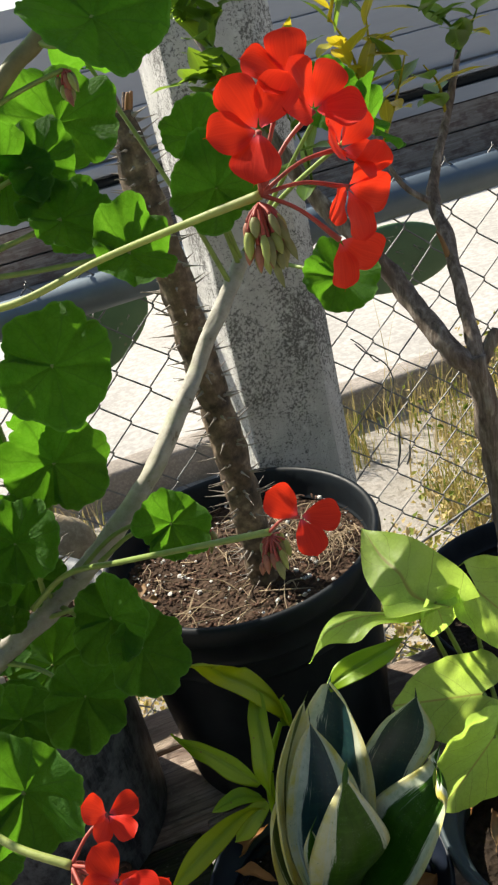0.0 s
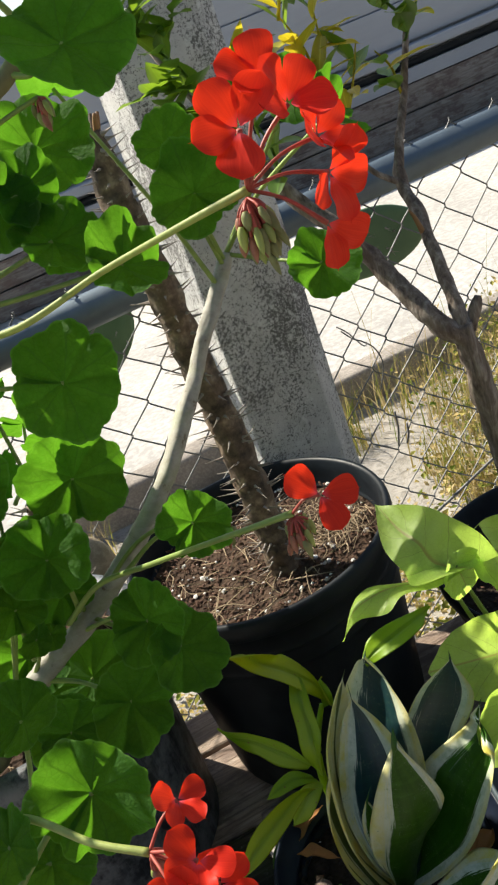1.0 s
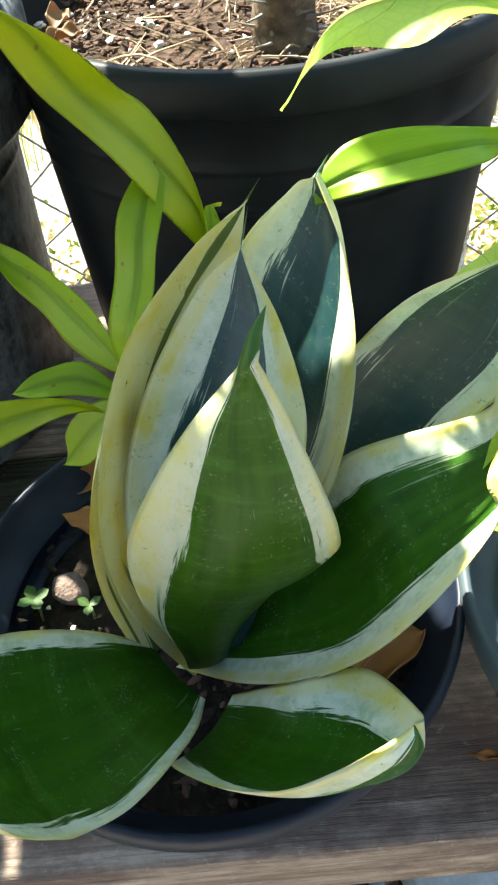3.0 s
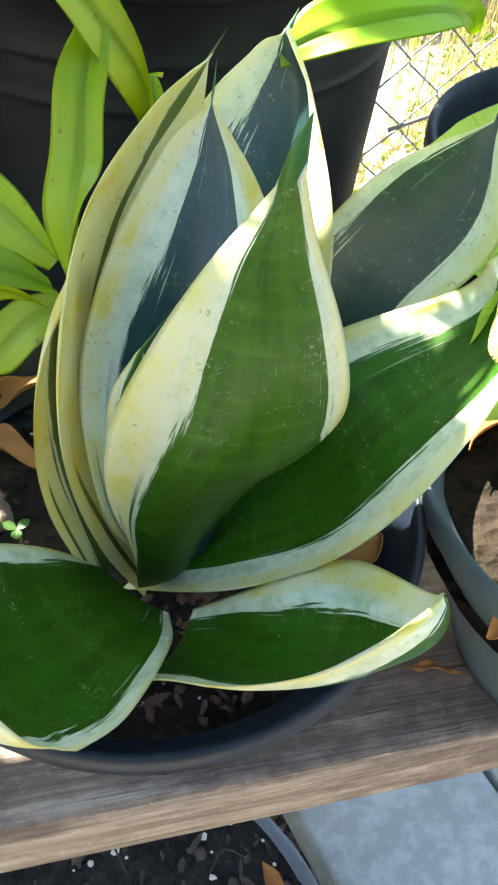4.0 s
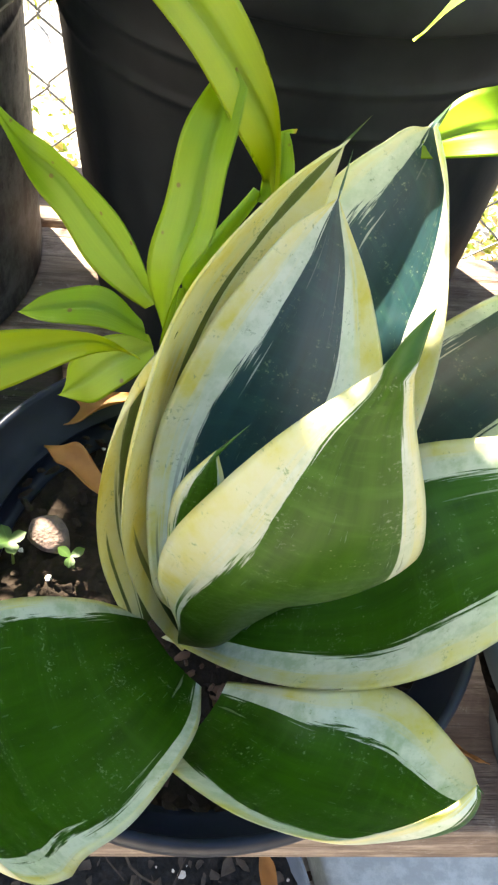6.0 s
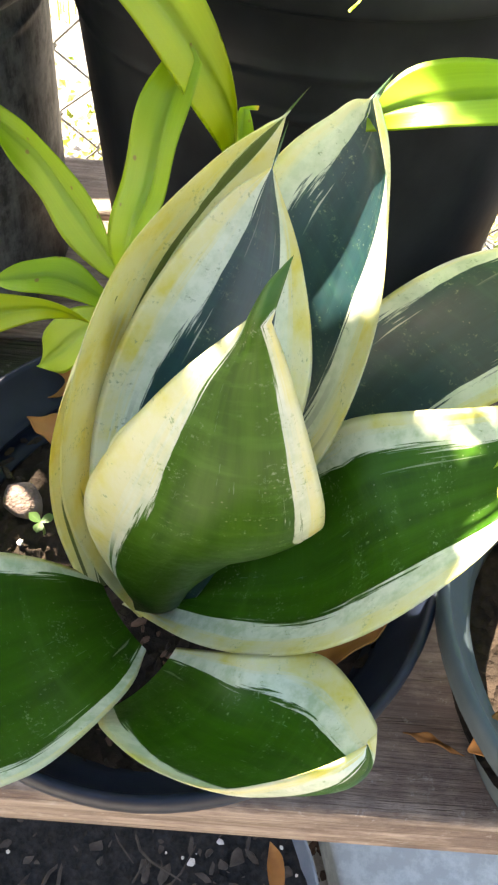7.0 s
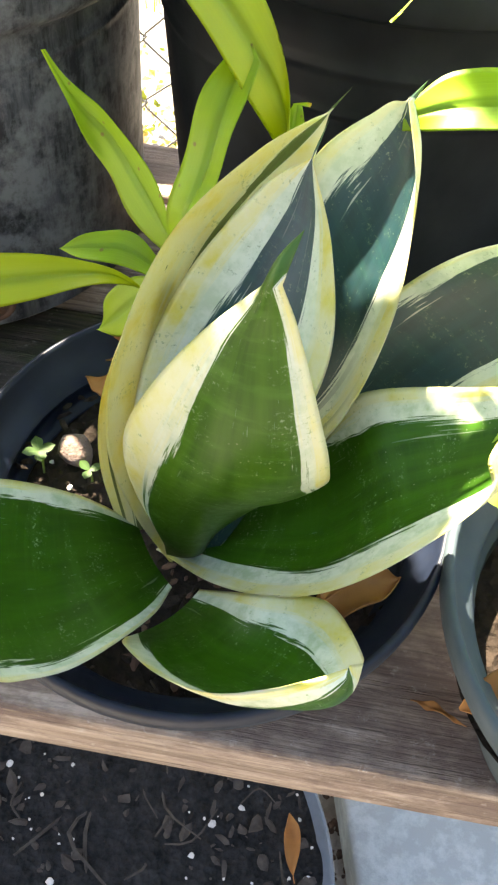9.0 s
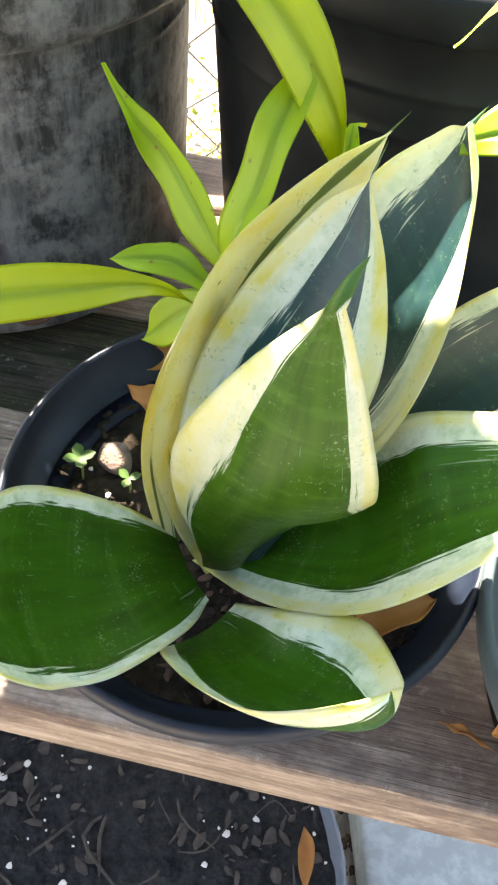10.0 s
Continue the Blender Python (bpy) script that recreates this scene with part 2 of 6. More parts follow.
def make_post_concrete():
    """Lichen-flecked old concrete: black specks on grey, denser in drifts."""
    m = Mat("lichen_concrete", 0.92, spec=0.15)
    speck, drift, fine = m.noise(330, 7, 0.8), m.noise(14, 4, 0.6, (1, 1, 0.6)), m.noise(420, 3)
    base = m.ramp(m.noise(30, 5), (0.3, (0.46, 0.45, 0.425)), (0.7, (0.62, 0.61, 0.58)))
    dens = m.math("ADD", speck, m.math("MULTIPLY", drift, 0.55))
    c = m.mix(m.ramp(dens, (0.765, (0, 0, 0)), (0.835, (0.80,) * 3)), base, (0.06, 0.055, 0.05))
    m.color(m.mix(m.ramp(m.noise(75, 5), (0.58, (0, 0, 0)), (0.66, (0.7,) * 3)), c, (0.66, 0.66, 0.63)))
    m.bump(m.math("ADD", speck, fine), 0.5, 0.0015)
    return m.m


post_mat = make_post_concrete()

# ground: one sheet to the horizon, finely humped near the fence
bm = bmesh.new()
xs = [-400, -60, -12, -4] + [-2.5 + 0.1 * k for k in range(61)] + [5, 12, 60, 400]
ys = [-400, -60, -12, -3] + [-1.5 + 0.1 * k for k in range(33)] + [2.5, 5, 12, 60, 400]
grid = [[bm.verts.new((x, y, 0.012 * noise.noise((x * 4, y * 4, 0)) - 0.008)) for x in xs] for y in ys]
for ra, rb in zip(grid, grid[1:]):
    for k in range(len(xs) - 1):
        bm.faces.new((ra[k], ra[k + 1], rb[k + 1], rb[k]))
ground = tagged(finish("ground", bm, make_ground()), "dry dusty ground with sparse grass below the fence", "ground", kind="structure")

# pale slab behind the fence with its kerb edge
bm = box(24, 3.4, 0.09, 0.012)
tagged(finish("pavement", bm, slab_mat, m=pose(2, 3.52, 0.035)), "sunlit pale concrete slab behind the fence", "pavement", kind="structure")
bm = box(24, 0.09, 0.13, 0.014)
tagged(finish("kerb", bm, kerb_mat, m=pose(2, 1.772, 0.03)), "weathered concrete kerb along the slab", "kerb", kind="structure")

# the building across the slab: thick wall with lapped siding, a sill ledge, timber skirting
wall = base_empty("wall_north", (0, 4.4, 0), "grey painted siding wall with a timber skirting, in shade", "wall", kind="structure")
part("core", box(9.4, 0.2, 1.4), siding_mat, wall, smooth=False, m=pose(4.28, 0.16, 0.70))
for k in range(3):
    z = 0.715 + 0.22 * k
    part("siding_board", box(9.4, 0.03, 0.216, 0.004), siding_mat, wall, smooth=False, m=pose(4.28, 0.03, z, 5))
part("ledge", box(9.4, 0.14, 0.055, 0.008), siding_mat, wall, m=pose(4.28, 0.0, 0.565))
part("gap_strip", box(9.4, 0.03, 0.04), pot_black, wall, m=pose(4.28, 0.025, 0.495))
part("rail_board", box(9.4, 0.05, 0.08, 0.006), siding_mat, wall, m=pose(4.28, 0.02, 0.43))
for k, z in enumerate((0.312, 0.157)):
    part("skirting_board", box(9.4, 0.04, 0.145, 0.005), wood_far, wall, smooth=False, m=pose(4.28, 0.02 + 0.004 * k, z))

# boards of the plant bench on their trestles
bench = base_empty("plant_bench", (0, 0, 0), "low bench of weathered grey timber boards on short posts", "bench")
part("front_board", box(2.4, 0.148, 0.042, 0.004), wood_grey, bench, m=pose(-0.1, 0.016, BENCH - 0.021))
part("middle_board", box(1.25, 0.110, 0.042, 0.004), wood_grey, bench, m=pose(0.555, 0.158, BACK - 0.021, 0, 0, 0.3))
part("mossy_board", box(1.10, 0.112, 0.036, 0.004), wood_moss_shade, bench, "mossy board with the shade between the pots in its dark colour", m=pose(-0.628, 0.158, BACK - 0.034))
part("rear_board", box(2.4, 0.095, 0.042, 0.004), wood_grey, bench, m=pose(-0.05, 0.266, BACK - 0.021, 0, 0, -0.2))
part("back_board", box(1.28, 0.062, 0.042, 0.004), wood_grey, bench, m=pose(-0.52, 0.350, BACK - 0.021))
part("last_board", box(0.9, 0.090, 0.042, 0.004), wood_grey, bench, m=pose(-0.60, 0.430, BACK - 0.021))
for x in (-0.85, 0.75):
    part("cross_bearer", box(0.05, 0.52, 0.08, 0.004), wood_grey, bench, m=pose(x, 0.2, BACK - 0.083))
    for y in (0.0, 0.4):
        part("leg", box(0.07, 0.07, BACK - 0.123, 0.005), wood_grey, bench, m=pose(x, y, (BACK - 0.123) / 2))

# leaning concrete fence post
bm = bmesh.new()
outline = [(-0.056, -0.0525), (0.038, -0.0525), (0.062, -0.034), (0.062, 0.0525), (-0.056, 0.0525)]
foot, head = [[bm.verts.new((x, y, z)) for x, y in outline] for z in (-0.8, 0.8)]
for k in range(5):
    bm.faces.new((foot[k], foot[(k + 1) % 5], head[(k + 1) % 5], head[k]))
bm.faces.new(list(reversed(foot)))
bm.faces.new(head)
bmesh.ops.bevel(bm, geom=bm.edges[:], offset=0.004, segments=2, profile=0.6, affect="EDGES")
post = finish("fence_post", bm, post_mat, smooth=False, m=pose(0.163, 0.487, 0.745, 0, 0.8, 3))
tagged(post, "grey concrete fence post speckled with black lichen", "fence post")


# ---- fence ----
FENCE_Y, RAIL_Z, CELL = 0.562, 0.848, 0.064
fence = base_empty("chain_link_fence", (0, FENCE_Y, 0), "galvanised chain-link fence with a top pipe rail", "fence")
part("top_rail", tube([(-3, 0, RAIL_Z), (-1, 0, RAIL_Z), (1.2, 0, RAIL_Z + 0.01), (4, 0, RAIL_Z + 0.015)], [0.021] * 4, 14, 20), galv_mat, fence)


def zigzag(x0, rows, flip):
    """One bent wire of the mesh, hooked round its neighbour at each corner."""
    bm = bmesh.new()
    r, h, segs = 0.0011, CELL / 2, 5
    rings = []
    pts = []
    for k in range(rows + 1):
        z = RAIL_Z + 0.035 - k * h
        side = 1 if (k % 2) ^ flip else -1
        wob = 0.0016 * math.sin(k * 1.7 + x0 * 40)
        for dz, dy, q in ((h * 0.10, -0.0022 * side, 0.86), (0, 0.0018 * side, 1.0), (-h * 0.10, 0.0022 * side, 0.86)):
            pts.append(Vector((x0 + side * (h / 2 * q + 0.0012) + wob, dy, z + dz)))
    for k, c in enumerate(pts):
        d = (pts[min(k + 1, len(pts) - 1)] - pts[max(k - 1, 0)]).normalized()
        s = d.cross(Vector((0, 1, 0))).normalized()
        w = d.cross(s)
        rings.append([bm.verts.new(c + r * (math.cos(a) * s + math.sin(a) * w)) for a in [2 * math.pi * j / segs for j in range(segs)]])
    for a, b in zip(rings, rings[1:]):
        for j in range(segs):
            bm.faces.new((a[j], a[(j + 1) % segs], b[(j + 1) % segs], b[j]))
    return bm


ROWS_OF_MESH = int((RAIL_Z + 0.03) / (CELL / 2))
wire_meshes = []
for flip in (0, 1):
    bm = zigzag(0.0, ROWS_OF_MESH, flip)
    me = bpy.data.meshes.new("wire")
    bm.to_mesh(me)
    bm.free()
    me.materials.append(wire_mat)
    wire_meshes.append(me)
for k in range(-28, 56):
    shared("wire", wire_meshes[k % 2], fence, pose(k * CELL / 2 + 0.012, 0, 0))

# loose ends and a tie on the mesh, and its bottom wire
part("wire_tie", tube([(0.289, -0.004, 0.697), (0.300, -0.007, 0.682), (0.312, -0.004, 0.672), (0.325, -0.007, 0.656), (0.330, -0.006, 0.630), (0.318, -0.004, 0.598)], [0.0010] * 6, 5, 30), wire_mat, fence)
part("wire_tie", tube([(0.285, -0.004, 0.705), (0.298, -0.002, 0.690), (0.310, -0.007, 0.668), (0.318, -0.002, 0.664)], [0.0009] * 4, 5, 18), wire_mat, fence)
part("wire_end", tube([(0.327, -0.004, 0.559), (0.324, -0.006, 0.535), (0.318, -0.004, 0.509)], [0.0015] * 3, 5, 10), wire_mat, fence)
part("wire_end", tube([(0.339, -0.004, 0.535), (0.336, -0.006, 0.520), (0.331, -0.004, 0.507)], [0.0015] * 3, 5, 10), wire_mat, fence)
part("bottom_rod", tube([(0.30, -0.012, 0.375), (0.367, -0.012, 0.396), (0.459, -0.010, 0.425), (0.60, -0.010, 0.468)], [0.0022] * 4, 7, 16), wire_mat, fence)


# ---- pots ----
def pot(name, loc, top_r, base_r, height, lip, material, label, inside=0.02, ridges=(), wobble=0.004, tilt=(0, 0)):
    """A thin-walled nursery pot with a rolled lip, ridges and an inner wall."""
    ob = base_empty(name, loc, label, "plant pot", "plant pots on the bench")
    ob.rotation_euler = (radians(tilt[0]), radians(tilt[1]), 0)

    def r_at(z):
        return base_r + (top_r - lip * 0.55 - base_r) * z / height

    prof = [(0.0, 0.002), (base_r * 0.9, 0.002), (base_r * 0.97, 0.0), (base_r, 0.004)]
    marks = sorted(ridges)
    for z in marks:
        prof += [(r_at(z - 0.005), z - 0.005), (r_at(z - 0.0022), z - 0.0022), (r_at(z) + 0.0007, z - 0.0012), (r_at(z) + 0.0008, z + 0.0008), (r_at(z + 0.002), z + 0.0020), (r_at(z + 0.005), z + 0.005)]
    h = height
    prof += [(r_at(h - lip * 1.9), h - lip * 1.9), (top_r - lip * 0.50, h - lip * 1.75), (top_r - lip * 0.18, h - lip * 1.6), (top_r - lip * 0.05, h - lip * 1.45), (top_r, h - lip * 0.9), (top_r, h - lip * 0.3), (top_r - lip * 0.15, h)]
    prof += [(top_r - lip * 0.42, h + 0.0005), (top_r - lip * 0.62, h - lip * 0.2), (top_r - lip * 0.75, h - lip * 1.3), (r_at(h - lip * 1.9) - 0.003, h - lip * 2.2)]
    for z in (h - lip * 2.2 - 0.004, h - lip * 2.2 - 0.014):
        prof += [(r_at(z) - 0.0030, z + 0.0016), (r_at(z) - 0.0048, z + 0.0006), (r_at(z) - 0.0048, z - 0.0006), (r_at(z) - 0.0030, z - 0.0016)]
    prof += [(r_at(h * 0.5) - 0.003, h * 0.5), (r_at(h * 0.2) - 0.003, h * 0.2)]
    part("shell", lathe(prof, 72, wobble), material, ob)
    return ob


def soil(pot_ob, r, z, material, hump=0.006, name="soil"):
    bm = bmesh.new()
    rings = []
    for k in range(15):
        rr = r * k / 14
        n = 1 if k == 0 else 56
        rings.append([bm.verts.new((rr * math.cos(2 * math.pi * j / n), rr * math.sin(2 * math.pi * j / n),
            z + hump * (1 - (k / 14) ** 2) + 0.004 * noise.noise((rr * math.cos(2 * math.pi * j / n) * 60, rr * math.sin(2 * math.pi * j / n) * 60, z * 9)))) for j in range(n)])
    for a, b in zip(rings, rings[1:]):
        for j in range(56):
            if len(a) == 1:
                bm.faces.new((a[0], b[j], b[(j + 1) % 56]))
            else:
                bm.faces.new((a[j], b[j], b[(j + 1) % 56], a[(j + 1) % 56]))
    return part(name, bm, material, pot_ob)


P_SMALL = Vector((0.0, 0.0, BENCH))
small_pot = pot("plant_pot", P_SMALL, 0.0861, 0.050, 0.10, 0.0055, pot_blue, "small blue-black plastic pot on the front board", ridges=(0.075,))
soil(small_pot, 0.078, 0.072, soil_dark)
P_BIG = Vector((0.044, 0.287, BACK))
big_pot = pot("plant_pot", P_BIG, 0.1335, 0.108, 0.657 - BACK, 0.012, pot_black, "large black nursery pot holding a thorny stem", ridges=(0.172, 0.192))
soil(big_pot, 0.122, 0.205, soil_bark)
P_LEFT = Vector((-0.218, 0.275, BACK))
left_pot = pot("plant_pot", P_LEFT, 0.143, 0.121, 0.235, 0.034, pot_worn, "large scuffed dusty black pot holding the geranium", ridges=(0.158,))
soil(left_pot, 0.128, 0.20, soil_bark)
P_GREY = Vector((0.168, -0.024, BENCH))
grey_pot = pot("plant_pot", P_GREY, 0.086, 0.050, 0.105, 0.006, pot_grey, "grey-green plastic pot full of dead leaves", ridges=(0.084,))
soil(grey_pot, 0.075, 0.068, soil_dark)
P_FAR = Vector((0.317, 0.212, BACK))
far_pot = pot("plant_pot", P_FAR, 0.131, 0.112, 0.11, 0.010, pot_black, "black nursery pot holding a woody branch", ridges=(0.07,))
soil(far_pot, 0.118, 0.070, soil_dark)
# a pot of soil on the ground before the bench, and a paver beside it
low_pot = pot("plant_pot", Vector((-0.0615, -0.051, 0.0)), 0.172, 0.112, 0.10, 0.0050, pot_slate, "wide slate-blue pot of dark perlite soil on the ground")
soil(low_pot, 0.1655, 0.0915, make_soil("black_soil", (0.006, 0.0065, 0.007), (0.026, 0.026, 0.026), 90))
paver_mat = make_concrete("paver_concrete", (0.37, 0.42, 0.425), (0.45, 0.50, 0.505), 3.0)
for w, x, y, tip in ((0.160, 0.0, 0.0, 0.6), (0.30, 0.236, -0.01, -0.8), (0.30, 0.542, 0.0, 0.5)):
    at = Vector((0.2052, 0.0215, 0.0)) + Vector((x * 0.966 - y * 0.26, x * 0.26 + y * 0.966, 0.0))
    slab = finish("paving_slab", box(w, 0.44, 0.05, 0.005), paver_mat, m=pose(at.x, at.y, 0.027, tip, 0.6, 15))
    tagged(slab, "pale grey-blue concrete paver lying on the ground", "paver", "pavers before the bench")

# unseen wall, added to close the near side of the yard and hold back sky light
sky_screen = finish("wall_south", box(16, 0.2, 2.7), make_concrete("sky_screen_render", (0.10, 0.105, 0.11), (0.14, 0.147, 0.152), 2.0), m=pose(0, -3.4, 1.35))
tagged(sky_screen, "plain dark unseen wall added to hold back sky light", "wall", kind="structure")


# ---- leaves ----
def leaf_mesh(base, tip, c1, c2, face, wide, roll, widest, twist, b0=0.3, q=0.85, nu=14, nv=44, wave=0.0, seed=0, thick=0.0):
    """A leaf along a bowed midline. roll: how far each half curls towards face, at base and tip. The map holds u across and v along."""
    b, t, n0 = Vector(base), Vector(tip), Vector(face).normalized()
    m1, m2 = b + (t - b) / 3 + Vector(c1), b + (t - b) * 2 / 3 + Vector(c2)
    bm = bmesh.new()
    uv = bm.loops.layers.uv.new("UVMap")
    rows, where = [], {}
    for k in range(nv + 1):
        v = k / nv
        c = (1 - v) ** 3 * b + 3 * v * (1 - v) ** 2 * m1 + 3 * v * v * (1 - v) * m2 + v**3 * t
        d = (3 * (1 - v) ** 2 * (m1 - b) + 6 * v * (1 - v) * (m2 - m1) + 3 * v * v * (t - m2)).normalized()
        s = n0.cross(d).normalized()
        n = d.cross(s)
        a = twist * (v - 0.5)
        s, n = s * math.cos(a) + n * math.sin(a), n * math.cos(a) - s * math.sin(a)
        vv = min(v / 0.9, 1)
        g, h = min(vv / widest, 1), max((vv - widest) / (1 - widest), 0)
        body = (b0 + (1 - b0) * math.sin(g * math.pi / 2)) * max(1 - h * h, 1e-9) ** q
        w = max((body**4 + (0.01 * max(0, (1 - v) / 0.12) ** 0.85) ** 4) ** 0.25 if v > 0.6 else body, 0.004)
        row = []
        for j in range(nu + 1):
            u = 2 * j / nu - 1
            ww = wide[0 if u < 0 else 1] * w
            ph = roll[0] + (roll[1] - roll[0]) * v if u < 0 else roll[2] + (roll[3] - roll[2]) * v
            ph = ph if abs(ph) > 1e-4 else 1e-4
            off = s * (ww * math.sin(u * ph) / ph) + n * (ww * (1 - math.cos(u * ph)) / ph)
            if wave:
                off += n * (wave * u * u * math.sin(v * 11 + seed + (2 if u > 0 else 0)) * math.sin(v * math.pi))
            x = bm.verts.new(c + off)
            row.append(x)
            where[x] = (u * 0.5 + 0.5, v)
        rows.append(row)
    for ra, rb in zip(rows, rows[1:]):
        for j in range(nu):
            f = bm.faces.new((ra[j], ra[j + 1], rb[j + 1], rb[j]))
            for lp in f.loops:
                lp[uv].uv = where[lp.vert]
    if thick:
        bm.normal_update()
        bmesh.ops.solidify(bm, geom=bm.faces[:], thickness=thick)
    return bm


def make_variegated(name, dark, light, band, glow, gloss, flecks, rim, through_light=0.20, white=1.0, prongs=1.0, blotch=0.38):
    """Dark green blade with broken cream margins and fine streaks along the leaf."""
    m = Mat(name, 0.33, spec=gloss)
    u, v, uvv = m.uv()
    edge = m.math("ABSOLUTE", m.math("SUBTRACT", m.math("MULTIPLY", u, 2.0), 1.0))
    streak = m.noise(1.0, 5, 0.65, (38, 4.0, 1), uvv)
    streak2 = m.noise(1.0, 4, 0.6, (11, 2.4, 1), uvv)
    mott = m.noise(330, 5, 0.65)
    e = m.math("ADD", edge, m.math("MULTIPLY", m.math("SUBTRACT", streak, 0.5), 0.36))
    e = m.math("ADD", e, m.math("MULTIPLY", m.math("SUBTRACT", streak2, 0.5), 0.36))
    e = m.math("ADD", e, m.math("MULTIPLY", v, 0.06))
    inner = m.ramp(m.noise(1.0, 4, 0.6, (9, 3, 1), uvv), (0.3, dark), (0.7, light))
    inner = m.mix(m.ramp(m.noise(1.0, 4, 0.6, (1.5, 30, 1), uvv), (0.52, (0, 0, 0)), (0.64, (0.5,) * 3)), inner, band)
    inner = m.mix(m.ramp(m.noise(1.0, 3, 0.6, (60, 13, 1), uvv), (0.68, (0, 0, 0)), (0.69, (0.35,) * 3)), inner, (0.20, 0.30, 0.20))
    # white scales the pale tissue, to even out how much light each leaf catches
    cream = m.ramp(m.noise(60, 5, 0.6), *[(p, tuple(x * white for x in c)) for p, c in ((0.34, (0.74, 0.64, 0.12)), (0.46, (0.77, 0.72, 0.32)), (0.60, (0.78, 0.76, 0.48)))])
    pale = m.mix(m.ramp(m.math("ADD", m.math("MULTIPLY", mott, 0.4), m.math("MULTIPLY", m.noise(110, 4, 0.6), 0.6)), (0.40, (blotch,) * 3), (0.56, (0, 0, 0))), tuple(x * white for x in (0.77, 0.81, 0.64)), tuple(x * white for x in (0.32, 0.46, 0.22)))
    col = m.mix(m.ramp(e, (0.655, (0, 0, 0)), (0.675, (1, 1, 1))), inner, pale)
    col = m.mix(m.ramp(e, (rim, (0, 0, 0)), (rim + 0.10, (1, 1, 1))), col, cream)
    dash = m.noise(1.0, 2, 0.5, (26, 1.5, 1), uvv)
    low = m.ramp(v, (0.30, (1, 1, 1)), (0.42, (0, 0, 0)))
    col = m.mix(m.math("MULTIPLY", m.math("MULTIPLY", low, m.ramp(dash, (0.545, (0, 0, 0)), (0.565, (prongs,) * 3))), m.ramp(edge, (0.90, (1, 1, 1)), (0.93, (0, 0, 0)))), col, inner)
    spots = m.math("MULTIPLY", m.ramp(m.voronoi(520), (0.09, (0.35,) * 3), (0.15, (0, 0, 0))), m.ramp(m.noise(70, 4), (0.52, (0, 0, 0)), (0.60, (1, 1, 1))))
    col = m.mix(spots, col, (0.40, 0.42, 0.26))
    scuff = m.math("MULTIPLY", m.ramp(m.noise(900, 3, 0.7), (0.56, (0, 0, 0)), (0.66, (0.75,) * 3)), m.ramp(m.noise(1.0, 4, 0.6, (3, 22, 1), uvv), (0.52, (0, 0, 0)), (0.62, (1, 1, 1))))
    col = m.mix(scuff, col, (0.22, 0.30, 0.16))
    fleck = m.noise(1.0, 2, 0.5, (26, 4.5, 1), uvv)
    zone = m.ramp(edge, (0.34, (0, 0, 0)), (0.48, (1, 1, 1)), (0.68, (1, 1, 1)), (0.72, (0, 0, 0)))
    col = m.mix(m.math("MULTIPLY", zone, m.ramp(fleck, (0.66, (0, 0, 0)), (0.68, (flecks,) * 3))), col, pale)
    col = m.mix(m.ramp(v, (0.905, (0, 0, 0)), (0.94, (0.85,) * 3)), col, (0.050, 0.115, 0.026))
    m.color(col)
    m.rough(m.ramp(mott, (0.3, (0.29,) * 3), (0.7, (0.46,) * 3)))
    m.bump(m.math("ADD", streak, m.math("MULTIPLY", mott, 0.4)), 0.12, 0.0006)
    return m.translucent(m.mix(0.4, col, glow), through_light).m


# the blue in this green stands in for the sky's sheen on the face
varie_face = make_variegated("variegated_leaf_face", (0.006, 0.032, 0.036), (0.013, 0.058, 0.066), (0.020, 0.078, 0.062), (0.10, 0.30, 0.05), 0.85, 0.8, 0.80, white=0.94, prongs=0.5)
# back and low leaves catch more light, so white darkens their cream
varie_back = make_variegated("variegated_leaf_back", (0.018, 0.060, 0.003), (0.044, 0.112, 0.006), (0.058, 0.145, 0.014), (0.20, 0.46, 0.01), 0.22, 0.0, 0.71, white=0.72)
varie_outer = make_variegated("variegated_outer_leaf", (0.020, 0.060, 0.010), (0.05, 0.11, 0.02), (0.058, 0.145, 0.02), (0.84, 0.80, 0.46), 0.25, 0.0, 0.685, 0.45, white=0.94)
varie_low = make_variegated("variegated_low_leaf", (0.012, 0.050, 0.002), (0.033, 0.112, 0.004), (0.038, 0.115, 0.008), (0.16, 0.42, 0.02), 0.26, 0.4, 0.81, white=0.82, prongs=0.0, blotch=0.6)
Z0 = Vector((0, 0, 0.55))


def up(p):
    return tuple(Vector(p) + Z0)


snake = base_empty("snake_plant", up((-0.008, -0.02, -0.03)), "rosette of dark green succulent leaves with cream margins", "plant")


def between(steps, v):
    """The value at v on a line through (v, value) steps."""
    for (a, p), (b, q) in zip(steps, steps[1:]):
        if v <= b:
            return p + (q - p) * max(0, v - a) / (b - a)
    return steps[-1][1]


